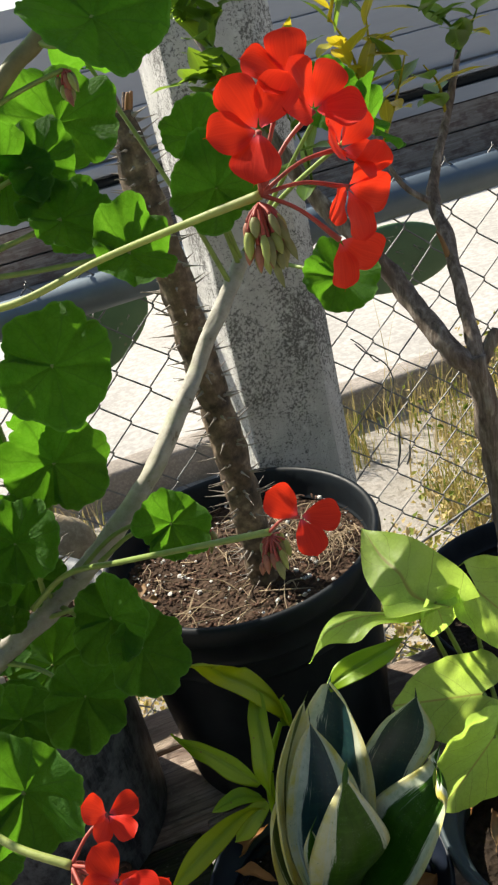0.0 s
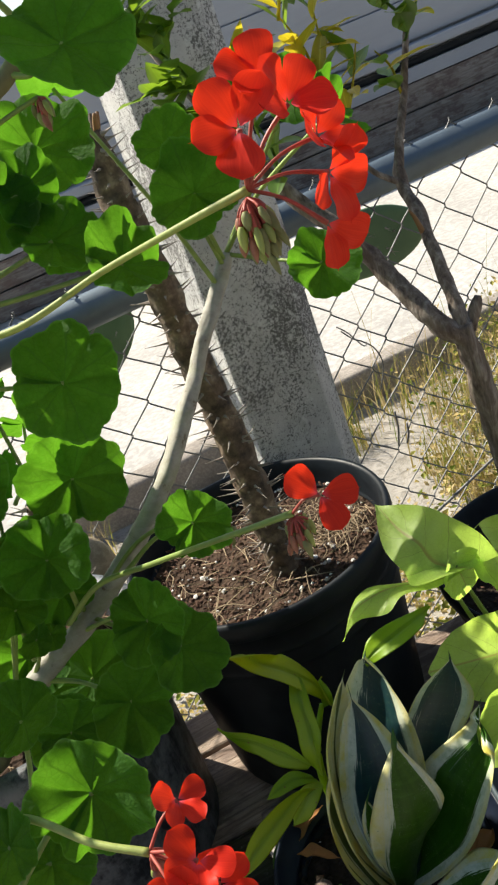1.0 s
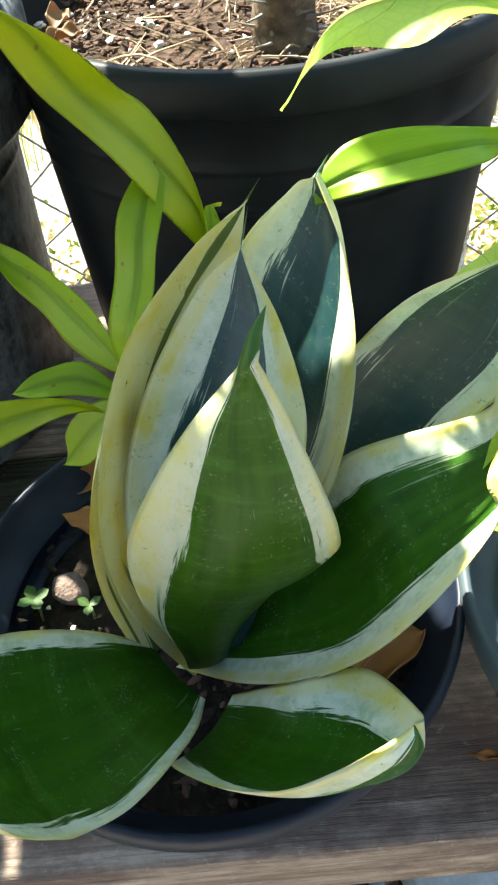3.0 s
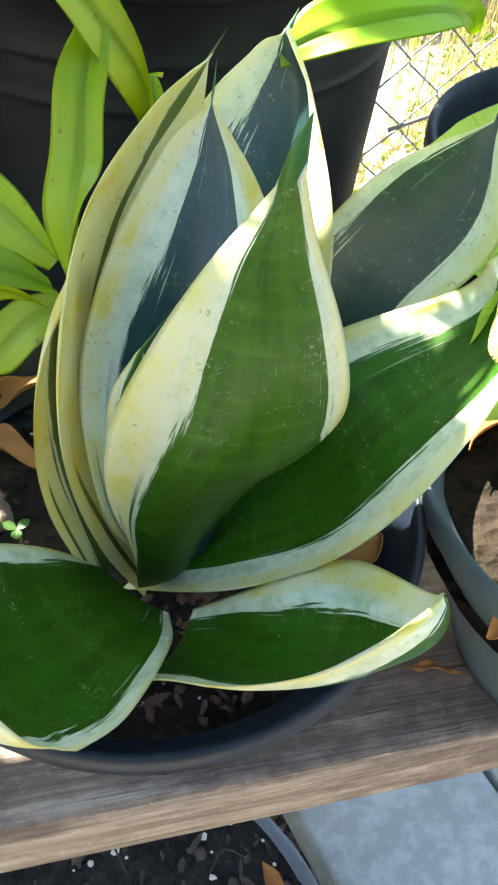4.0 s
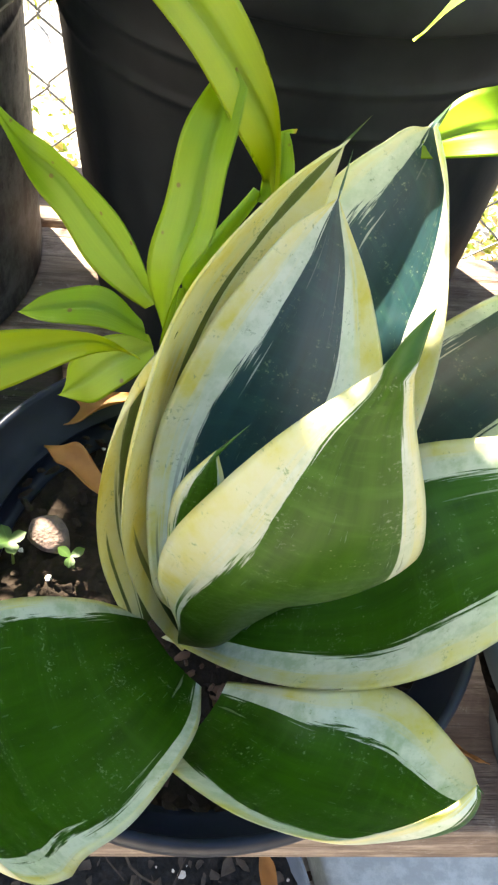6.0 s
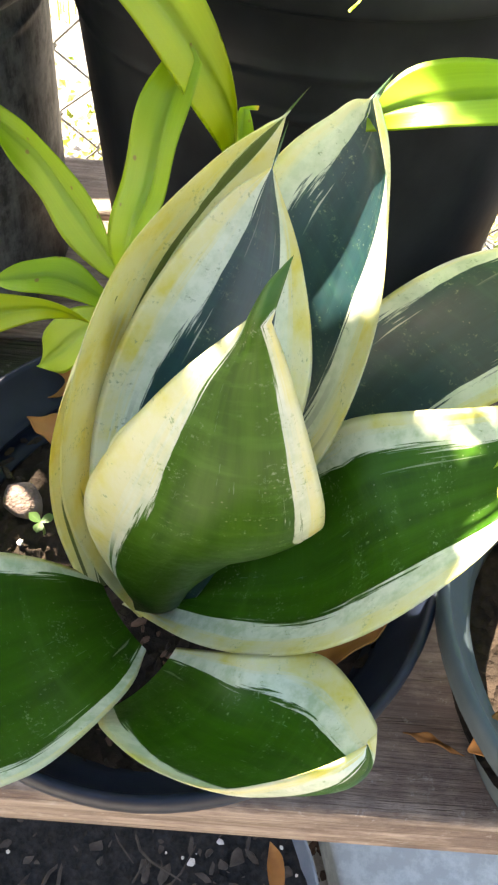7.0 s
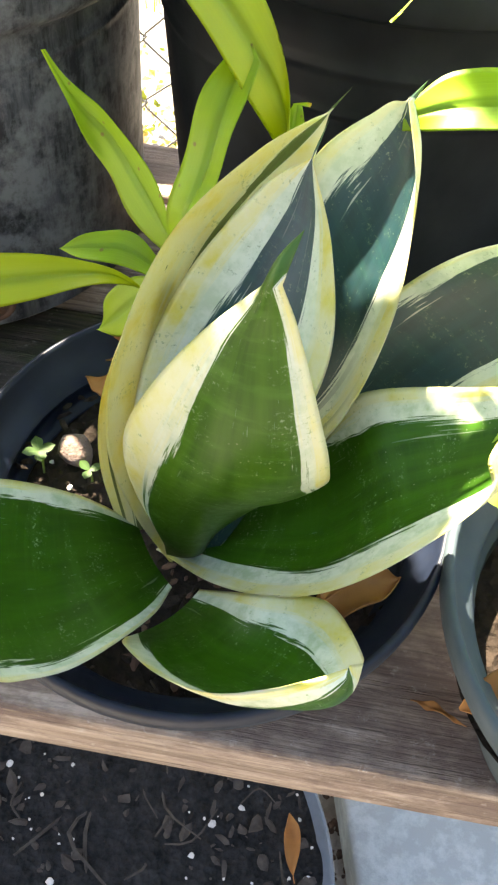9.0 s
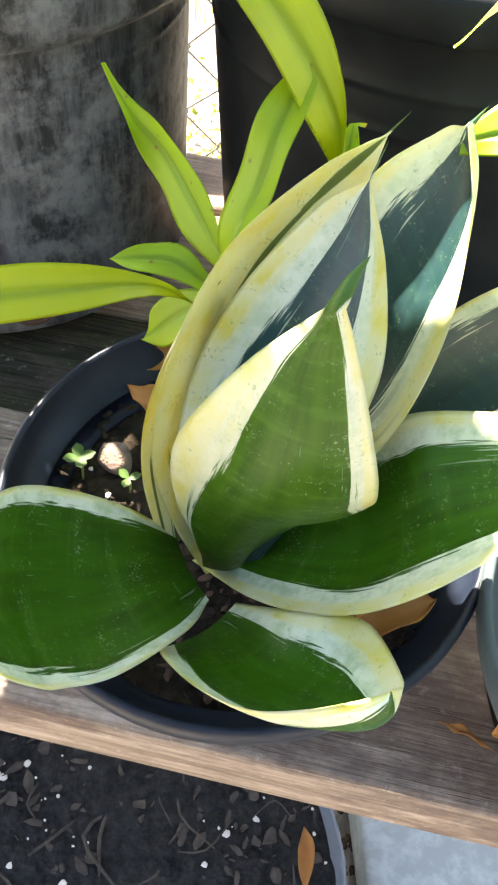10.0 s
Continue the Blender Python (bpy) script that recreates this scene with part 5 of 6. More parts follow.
# centre, radius, face, where the petiole springs from
GER_LEAVES = [
    ((-0.079, 0.087, 0.324), 0.031, (0.1, -0.92, 0.25), (-0.105, 0.12, 0.24)), ((-0.111, 0.039, 0.306), 0.026, (-0.1, -0.85, 0.5), (-0.115, 0.10, 0.23)),
    ((-0.0239, 0.070, 0.267), 0.0225, (-0.1, -0.93, 0.22), (-0.075, 0.11, 0.235)), ((-0.0764, 0.0390, 0.2375), 0.0255, (-0.3, -0.8, 0.4), (-0.12, 0.115, 0.205)),
    ((-0.0658, 0.0360, 0.2108), 0.0265, (0.4, -0.8, 0.4), (-0.11, 0.115, 0.21)), ((-0.110, 0.060, 0.174), 0.0295, (0.1, -0.9, 0.4), (-0.16, 0.12, 0.18)),
    ((-0.156, -0.020, 0.258), 0.022, (-0.4, -0.4, 0.8), (-0.19, -0.06, 0.20)), ((-0.156, 0.080, 0.160), 0.026, (0.0, -0.9, 0.3), (-0.19, 0.12, 0.15)),
    ((-0.133, -0.080, 0.245), 0.028, (-0.1, -0.88, 0.35), (-0.19, -0.08, 0.21)), ((-0.170, -0.100, 0.258), 0.016, (-0.3, -0.4, 0.85), (-0.19, -0.09, 0.22)),
    ((-0.181, -0.030, 0.172), 0.023, (0.1, -0.7, 0.6), (-0.22, -0.03, 0.18)), ((-0.147, 0.080, 0.264), 0.018, (0.1, -0.9, 0.3), (-0.16, 0.12, 0.2)),
    ((-0.148, 0.100, 0.225), 0.013, (-0.4, -0.4, 0.8), (-0.17, 0.125, 0.18)), ((0.004, 0.000, 0.545), 0.031, (0.1, -0.75, 0.5), (-0.018, 0.05, 0.543)),
    ((-0.014, 0.120, 0.504), 0.031, (0.0, -0.9, 0.3), (-0.10, 0.06, 0.475)), ((-0.033, 0.080, 0.489), 0.021, (0.0, -0.8, 0.5), (-0.10, 0.058, 0.475)),
    ((-0.031, 0.060, 0.462), 0.022, (0.2, -0.7, 0.6), (-0.12, 0.06, 0.45)), ((-0.004, 0.040, 0.440), 0.023, (0.25, -0.75, 0.62), (-0.11, 0.06, 0.45)),
    ((-0.059, 0.025, 0.400), 0.030, (0.1, -0.9, 0.45), (-0.16, 0.075, 0.42)), ((0.061, 0.130, 0.478), 0.020, (0.0, -0.8, 0.5), (0.085, 0.195, 0.378)),
    ((0.063, 0.110, 0.448), 0.028, (-0.1, -0.9, 0.35), (0.088, 0.198, 0.38)), ((-0.047, 0.100, 0.474), 0.019, (-0.4, -0.5, 0.7), (-0.12, 0.06, 0.45)),
    ((0.1291, 0.1150, 0.3728), 0.0245, (-0.1, -0.8, 0.5), (0.091, 0.20, 0.384)), ((0.158, 0.098, 0.462), 0.022, (0.8, -0.5, 0.3), (0.091, 0.20, 0.384)),
    ((0.140, 0.110, 0.480), 0.021, (-0.4, -0.8, 0.4), (0.091, 0.20, 0.384)),
    ((-0.135, 0.05, 0.36), 0.030, (-0.1, -0.7, 0.7), (-0.20, 0.09, 0.37)),
    ((-0.175, 0.03, 0.32), 0.032, (-0.3, -0.5, 0.8), (-0.23, 0.12, 0.28)), 
    # the next leaves, mostly out of view, are added to cast shade
    ((-0.12, 0.12, 0.50), 0.034, (-0.4, 0.1, 0.9), (-0.12, 0.06, 0.46)), ((-0.19, 0.10, 0.50), 0.034, (-0.6, 0.2, 0.8), (-0.15, 0.07, 0.43)),
    ((-0.24, 0.05, 0.33), 0.034, (-0.7, -0.2, 0.7), (-0.23, 0.12, 0.28)), ((-0.07, -0.02, 0.53), 0.030, (-0.3, -0.4, 0.8), (-0.08, 0.052, 0.495)),
    ((0.05, 0.06, 0.58), 0.030, (0.2, -0.3, 0.9), (0.010, 0.05, 0.565)), ((-0.03, 0.10, 0.59), 0.032, (-0.4, 0.1, 0.9), (0.0, 0.05, 0.556)),
    ((-0.20, -0.06, 0.30), 0.028, (-0.6, -0.3, 0.8), (-0.20, -0.07, 0.21)), ((-0.26, -0.03, 0.25), 0.032, (-0.6, -0.2, 0.8), (-0.22, -0.02, 0.18)),
    ((-0.30, 0.08, 0.44), 0.034, (-0.6, 0.1, 0.8), (-0.22, 0.11, 0.34)), ((-0.27, 0.12, 0.38), 0.034, (-0.5, 0.2, 0.8), (-0.23, 0.12, 0.28)),
    ((-0.25, 0.00, 0.40), 0.033, (-0.5, 0.0, 0.9), (-0.21, 0.09, 0.36)), ((-0.21, 0.14, 0.44), 0.034, (-0.6, 0.2, 0.8), (-0.20, 0.09, 0.38)),
    ((-0.16, 0.08, 0.43), 0.033, (-0.5, 0.2, 0.8), (-0.19, 0.085, 0.40)), ((-0.14, 0.00, 0.46), 0.032, (-0.5, 0.1, 0.8), (-0.12, 0.06, 0.46)),
    ((-0.22, -0.04, 0.46), 0.034, (-0.6, 0.1, 0.8), (-0.17, 0.08, 0.42)), ((-0.28, 0.02, 0.50), 0.034, (-0.5, 0.3, 0.8), (-0.18, 0.08, 0.41)),
    ((-0.33, 0.12, 0.50), 0.034, (-0.6, 0.3, 0.8), (-0.22, 0.11, 0.34)), ((-0.17, 0.15, 0.53), 0.034, (-0.5, 0.3, 0.8), (-0.12, 0.06, 0.46)),
    ((-0.15, 0.10, 0.27), 0.034, (-0.3, 0.2, 0.8), (-0.21, 0.1, 0.36)), ((-0.19, 0.08, 0.31), 0.034, (-0.5, 0.5, 0.8), (-0.24, 0.14, 0.24)),
    ((-0.23, 0.10, 0.35), 0.034, (-0.4, 0.3, 0.8), (-0.21, 0.1, 0.36)), ((-0.17, 0.15, 0.34), 0.034, (-0.5, 0.4, 0.8), (-0.23, 0.12, 0.28)),
    ((-0.21, 0.17, 0.39), 0.034, (-0.3, 0.1, 0.8), (-0.255, 0.15, 0.21)), ((-0.25, 0.15, 0.30), 0.034, (-0.5, 0.4, 0.8), (-0.255, 0.15, 0.21)),
    ((-0.20, 0.22, 0.45), 0.034, (-0.4, 0.2, 0.8), (-0.255, 0.15, 0.21)),
    ((-0.24, 0.24, 0.40), 0.034, (-0.5, 0.2, 0.8), (-0.23, 0.12, 0.28)), ((-0.28, 0.20, 0.36), 0.034, (-0.3, 0.4, 0.8), (-0.255, 0.15, 0.21)),
    ((-0.29, 0.13, 0.42), 0.034, (-0.4, 0.3, 0.8), (-0.23, 0.12, 0.28)), ((-0.14, 0.16, 0.30), 0.034, (-0.3, 0.5, 0.8), (-0.21, 0.1, 0.36)),
    ((-0.130, 0.220, 0.380), 0.034, (-0.3, 0.4, 0.8), (-0.23, 0.12, 0.28)), ((-0.26, 0.06, 0.28), 0.034, (-0.4, 0.4, 0.8), (-0.23, 0.12, 0.28)),
    ((-0.22, 0.03, 0.24), 0.034, (-0.5, 0.4, 0.8), (-0.23, 0.12, 0.28)), ((-0.18, 0.25, 0.33), 0.034, (-0.5, 0.3, 0.8), (-0.255, 0.15, 0.21)),
    ((-0.125, 0.165, 0.27), 0.030, (-0.4, 0.3, 0.8), (-0.16, 0.125, 0.185)), ((-0.155, 0.185, 0.30), 0.032, (-0.4, 0.4, 0.8), (-0.19, 0.14, 0.16)),
    ((-0.100, 0.300, 0.300), 0.024, (-0.3, 0.4, 0.8), (-0.13, 0.22, 0.27)), ((-0.130, 0.235, 0.330), 0.030, (-0.4, 0.4, 0.8), (-0.19, 0.14, 0.16)),
    ((-0.115, 0.075, 0.290), 0.024, (0.1, -0.8, 0.5), (-0.113, 0.12, 0.21)), ((-0.165, 0.110, 0.140), 0.026, (0.1, -0.8, 0.5), (-0.19, 0.13, 0.16)), 
    ((-0.140, 0.11, 0.218), 0.014, (-0.5, -0.4, 0.8), (-0.15, 0.121, 0.19)), ((-0.052, 0.085, 0.487), 0.026, (-0.1, -0.9, 0.3), (-0.12, 0.06, 0.46)), ((-0.026, 0.095, 0.455), 0.022, (0.2, -0.8, 0.4), (-0.12, 0.06, 0.45)),
    ((-0.122, 0.115, 0.240), 0.022, (0.2, -0.8, 0.5), (-0.113, 0.12, 0.21)),
    ((-0.137, 0.165, 0.132), 0.036, (0.1, -0.75, 0.65), (-0.19, 0.15, 0.13)), ((-0.172, 0.172, 0.172), 0.034, (-0.1, -0.8, 0.6), (-0.20, 0.16, 0.12)),
    # leaves added on the sunny side to shade chosen leaves, soil and boards below
    ((-0.108, 0.163, 0.368), 0.019, (-0.3, 0.4, 0.8), (-0.113, 0.12, 0.21)), ((-0.0815, 0.109, 0.345), 0.015, (-0.3, 0.4, 0.8), (-0.105, 0.12, 0.24)), ((-0.034, 0.055, 0.620), 0.032, (-0.3, 0.4, 0.8), (0.0, 0.05, 0.556)), ((0.018, 0.180, 0.530), 0.034, (-0.3, 0.4, 0.8), (0.075, 0.19, 0.366)),
    ((-0.098, 0.245, 0.268), 0.022, (-0.4, 0.5, 0.8), (-0.113, 0.12, 0.21)),
    ((-0.275, 0.175, 0.205), 0.027, (-0.4, 0.5, 0.8), (-0.24, 0.15, 0.22)), ((-0.235, 0.195, 0.245), 0.024, (-0.5, 0.5, 0.8), (-0.25, 0.15, 0.22)),
    ((-0.320, 0.170, 0.135), 0.036, (-0.4, 0.4, 0.8), (-0.25, 0.14, 0.20)), ((-0.300, 0.205, 0.185), 0.034, (-0.3, 0.5, 0.8), (-0.25, 0.15, 0.22)),
    ((-0.275, 0.250, 0.268), 0.016, (-0.4, 0.5, 0.8), (-0.25, 0.15, 0.22)),
    ((-0.345, 0.215, 0.170), 0.036, (-0.4, 0.4, 0.8), (-0.26, 0.16, 0.20)),
    ((-0.125, 0.365, 0.530), 0.030, (-0.4, 0.5, 0.8), (-0.19, 0.20, 0.42)),
    ((-0.198, 0.272, 0.298), 0.019, (-0.4, 0.5, 0.8), (-0.25, 0.15, 0.22)),
]
ger_meshes = []
for k in range(6):
    bm = round_leaf(1.0, k, 0.08 + 0.09 * (k % 3))
    me = bpy.data.meshes.new("leaf")
    bm.to_mesh(me)
    bm.free()
    me.materials.append(ger_mat)
    me.polygons.foreach_set("use_smooth", [True] * len(me.polygons))
    ger_meshes.append(me)
rng = random.Random(3)
for k, (c, r, n, foot) in enumerate(GER_LEAVES):
    z = Vector(n).normalized()
    at, ft = Vector(up(c)) - gb, Vector(up(foot)) - gb
    y = at - ft
    y = (y - z * y.dot(z)).normalized()
    x = y.cross(z)
    mm = Matrix.Translation(at) @ Matrix((x, y, z)).transposed().to_4x4() @ Matrix.Scale(r, 4)
    shared("leaf", ger_meshes[k % 6], ger, mm)
    mid = (at + ft) / 2 - z * r * 0.5 + Vector((0, 0, 0.004))
    part("petiole", tube([ft, mid, at], [0.0020, 0.0016, 0.0013], 6, 14), green_stem, ger)


def petal_mesh(length, width, seed):
    """A blunt wedge petal, narrow at the claw."""
    return leaf_mesh((0, 0.0012, 0), (0, length, 0.12 * length), (0, 0, 0.05 * length), (0, 0, 0.08 * length), (0, 0, 1), (width, width), (0.35, 0.3, 0.35, 0.3), 0.70, 0.35 * math.sin(seed), 0.04, 0.42, 10, 16, 0.0009, seed)


petals = []
for k in range(4):
    bm = petal_mesh(0.0205, 0.0066 + 0.0006 * k, k * 1.7)
    me = bpy.data.meshes.new("petal")
    bm.to_mesh(me)
    bm.free()
    me.materials.append(petal_mat)
    me.polygons.foreach_set("use_smooth", [True] * len(me.polygons))
    petals.append(me)


def floret(parent, origin, centre, face, spin, foot, size=1.0, only=(0, 1, 2, 3, 4), open_=0.25):
    z = Vector(face).normalized()
    x = Vector((0, 0, 1)).cross(z).normalized()
    y = z.cross(x)
    fr = Matrix((x, y, z)).transposed().to_4x4()
    at = Vector(up(centre)) - origin
    for k in only:
        a = radians(spin + (0, 70, 140, 215, 290)[k])
        m = Matrix.Translation(at) @ fr @ Matrix.Rotation(a, 4, "Z") @ Matrix.Rotation(open_ + 0.10 * math.sin(k * 2.3 + spin), 4, "X") @ Matrix.Scale(size * (1 - 0.06 * (k % 2)), 4)
        shared("petal", petals[(k + int(spin)) % 4], parent, m)
    ft = Vector(up(foot)) - origin
    part("pedicel", tube([ft, (ft + at) / 2 + Vector((0, 0, 0.003)), at], [0.0009, 0.0008, 0.0012], 6, 10), pedicel_mat, parent)


def bud_cluster(parent, origin, centre, count, seed, spread=0.012):
    """Fat pointed buds hanging close together on short red stalks."""
    rr = random.Random(seed)
    c = Vector(up(centre)) - origin
    for k in range(count):
        a, ring = k * 2.399, math.sqrt((k + 0.5) / count)
        side = Vector((math.cos(a), math.sin(a), 0)) * spread * 0.50 * ring
        e = c + side + Vector((0, 0, -spread * (0.2 + 1.3 * rr.random() * (1.1 - 0.5 * ring))))
        d = (side * 0.5 + Vector((rr.uniform(-0.002, 0.002), rr.uniform(-0.002, 0.002), -spread))).normalized()
        w, ln = rr.uniform(0.0014, 0.0021), rr.uniform(0.007, 0.011)
        bud = part("bud", tube([e, e + d * ln * 0.25, e + d * ln * 0.6, e + d * ln * 0.85, e + d * ln], [w * 0.5, w, w * 0.95, w * 0.5, w * 0.12], 8, 14, lump=0.15), bud_red if k % 5 == 2 else stalk_mat if k % 3 == 1 else bud_mat, parent)
        part("bud_stalk", tube([c, c.lerp(e, 0.5) + side * 0.2, e], [0.0006, 0.0006, 0.0008], 5, 6), pedicel_mat, bud)


# upper umbel
U1 = (0.0324, -0.0940, 0.4737)
part("flower_stalk", tube(rel([(-0.12, 0.06, 0.44), (-0.072, 0.0, 0.441), (-0.024, -0.030, 0.455), (0.010, -0.075, 0.468), U1], gb), [0.0022, 0.0018, 0.0016, 0.0016, 0.0019], 8, 40), stalk_mat, ger)
bud_cluster(ger, gb, (0.0307, -0.0950, 0.4713), 30, 2, 0.015)
for c, n, sp, size, only in (
    ((0.0349, -0.1000, 0.4955), (-0.25, -0.85, 0.45), 25, 1.08, (0, 1, 2, 4)),
    ((0.0503, -0.0940, 0.5083), (0.0, -0.7, 0.7), 55, 0.90, (0, 1, 4)),
    ((0.0572, -0.0960, 0.4967), (0.3, -0.8, 0.5), 20, 1.02, (0, 1, 3, 4)),
    ((0.0662, -0.0920, 0.4813), (0.6, -0.7, 0.4), 10, 1.00, (0, 1, 2, 3, 4)),
    ((0.0653, -0.0940, 0.4674), (0.4, -0.85, -0.2), 35, 1.05, (1, 2, 3, 4)),
    ((0.0579, -0.0960, 0.4500), (0.2, -0.85, -0.35), 100, 1.00, (1, 2))):
    floret(ger, gb, c, n, sp, U1, size, only)
# middle umbel
U2 = (0.0125, -0.0506, 0.3122)
part("flower_stalk", tube(rel([(-0.125, 0.10, 0.225), (-0.095, 0.075, 0.255), (-0.060, 0.030, 0.277), (-0.022, -0.020, 0.300), U2], gb), [0.0022, 0.0019, 0.0017, 0.0016, 0.0019], 8, 36), green_stem, ger)
bud_cluster(ger, gb, (0.0125, -0.0506, 0.3100), 18, 4, 0.014)
floret(ger, gb, (0.0272, -0.0575, 0.3188), (0.1, -0.85, 0.5), 35, U2, 1.08, (0, 2, 3), 0.12)
# lower umbel
U3 = (-0.1150, -0.135, 0.2500)
part("flower_stalk", tube(rel([(-0.205, -0.07, 0.235), (-0.1652, -0.09, 0.2624), (-0.1352, -0.12, 0.2553), U3], gb), [0.0022, 0.0019, 0.0017, 0.0019], 8, 30), stalk_mat, ger)
bud_cluster(ger, gb, (-0.1140, -0.133, 0.249), 9, 6, 0.010)
for c, n, sp in (((-0.096, -0.125, 0.268), (0.5, -0.6, 0.6), 35), ((-0.098, -0.150, 0.258), (0.2, -0.6, 0.75), 10), ((-0.110, -0.158, 0.250), (-0.2, -0.7, 0.7), 50), ((-0.095, -0.150, 0.240), (0.3, -0.7, 0.5), 70)):
    floret(ger, gb, (c[0], c[1], c[2] - 0.010), n, sp, U3, 0.9 if sp != 35 else 0.75, (0, 1, 2, 3) if sp in (35, 10) else (0, 1, 2, 3, 4))
part("flower_stalk", tube(rel([(-0.055, 0.05, 0.518), (-0.030, 0.048, 0.525), (-0.0095, 0.045, 0.5290)], gb), [0.0014, 0.0012, 0.0012], 7, 12), green_stem, ger)
bud_cluster(ger, gb, (-0.0095, 0.045, 0.5290), 12, 9, 0.008)
# a hanging bud sprig before the pot
part("flower_stalk", tube(rel([(-0.113, 0.120, 0.210), (-0.06, 0.112, 0.250), (-0.015, 0.102, 0.252), (-0.001, 0.100, 0.236)], gb), [0.0018, 0.0016, 0.0014, 0.0016], 8, 24), green_stem, ger)
bud_cluster(ger, gb, (-0.001, 0.100, 0.237), 8, 15, 0.007)


# ---- litter, small stones and dead leaves ----
def blob(rng, size, flat=0.7):
    bm = bmesh.new()
    bmesh.ops.create_icosphere(bm, subdivisions=1, radius=size)
    for v in bm.verts:
        v.co *= rng.uniform(0.7, 1.2)
        v.co.z *= flat
    return bm


def scatter(name, label, category, centre, radius, height, count, seed, shape, material, inner=0.0, sector=None):
    """Many small bits on a pot's soil, joined into one stuff object."""
    rng = random.Random(seed)
    verts, faces = [], []
    for _ in range(count):
        r = math.sqrt(rng.uniform((inner / radius) ** 2, 1)) * radius
        a = rng.uniform(*(sector or (0, 2 * math.pi)))
        at = Vector((centre[0] + r * math.cos(a), centre[1] + r * math.sin(a), height + rng.uniform(-0.001, 0.004)))
        bm = shape(rng)
        m = Matrix.Translation(at) @ Euler((rng.uniform(-0.5, 0.5), rng.uniform(-0.5, 0.5), rng.uniform(0, 6.28))).to_matrix().to_4x4()
        n = len(verts)
        bm.verts.index_update()
        verts += [m @ v.co for v in bm.verts]
        faces += [[n + v.index for v in f.verts] for f in bm.faces]
        bm.free()
    me = bpy.data.meshes.new(name)
    me.from_pydata(verts, [], faces)
    me.materials.append(material)
    return tagged(new(name, me), label, category, kind="stuff")


def straw(rng, big=1.0):
    ln, bow = rng.uniform(0.012, 0.05) * big, rng.uniform(-0.012, 0.012) * big
    return tube([(-ln / 2, 0, 0), (0, bow, rng.uniform(0, 0.006)), (ln / 2, rng.uniform(-0.005, 0.005), rng.uniform(0, 0.003))], [0.0004 * big, 0.0006 * big, 0.0003 * big], 4, 6)


def chip(rng, big=1.0):
    w, d, h = rng.uniform(0.0008, 0.0042) * big, rng.uniform(0.0007, 0.0020) * big, rng.uniform(0.0006, 0.0012) * big
    bm = bmesh.new()
    bmesh.ops.create_icosphere(bm, subdivisions=1, radius=1)
    for v in bm.verts:
        v.co = Vector((v.co.x * w, v.co.y * d, v.co.z * h)) * rng.uniform(0.55, 1.35)
    return bm


ZB = BACK + 0.209
scatter("perlite", "white perlite grains on bark soil", "perlite", P_BIG, 0.117, ZB, 190, 21, lambda r: blob(r, r.choice((0.0010, 0.0014, 0.0018, 0.0030))), perlite_mat)
scatter("bark_litter", "brown bark chips on the pot soil", "bark", P_BIG, 0.118, ZB, 1500, 22, chip, bark_mat)
scatter("straw_litter", "dry pale straw and roots on the soil", "straw", P_BIG, 0.098, ZB + 0.002, 90, 23, straw, straw_mat)
scatter("straw_litter", "dry pale straw heaped on the soil", "straw", (P_BIG.x + 0.07, P_BIG.y - 0.015), 0.042, ZB + 0.004, 170, 24, lambda r: straw(r, r.uniform(0.5, 0.9)), straw_mat)
scatter("perlite", "white perlite grains on dark soil", "perlite", P_SMALL, 0.072, BENCH + 0.076, 40, 25, lambda r: blob(r, r.uniform(0.0006, 0.0016)), perlite_mat)
scatter("bark_litter", "dark bark crumbs on the soil", "bark", P_SMALL, 0.074, BENCH + 0.077, 420, 26, chip, soil_dark)
scatter("bark_litter", "red-brown bark crumbs between the leaf bases", "bark", (0.004, -0.046), 0.022, BENCH + 0.0785, 90, 61, chip, bark_mat)
LOW = (-0.0615, -0.051)
scatter("perlite", "white perlite grains on dark soil", "perlite", LOW, 0.162, 0.0945, 210, 27, lambda r: blob(r, r.choice((0.0010, 0.0012, 0.0014, 0.0018, 0.0026, 0.0034))), perlite_mat)
scatter("straw_litter", "dark rotting twigs on the soil", "twigs", LOW, 0.150, 0.0955, 26, 28, lambda r: straw(r, r.uniform(1.2, 2.8)), rot_mat)
scatter("bark_litter", "rotting bark on the soil", "bark", LOW, 0.158, 0.0945, 420, 29, lambda r: chip(r, r.choice((0.8, 1.2, 1.6, 2.2, 3.2))), rot_mat)
scatter("bark_litter", "bark chips on the pot soil", "bark", P_FAR, 0.11, BACK + 0.075, 260, 30, chip, bark_mat)
scatter("bark_litter", "bark chips on the pot soil", "bark", P_LEFT, 0.12, BACK + 0.204, 300, 31, chip, bark_mat)
scatter("straw_litter", "dry straw on the soil", "straw", P_LEFT, 0.12, BACK + 0.206, 90, 32, straw, straw_mat)
scatter("grit", "fine gravel between pot and paver", "gravel", (0.10, -0.02), 0.13, 0.004, 900, 33, lambda r: blob(r, r.uniform(0.001, 0.0045)), soil_bark)


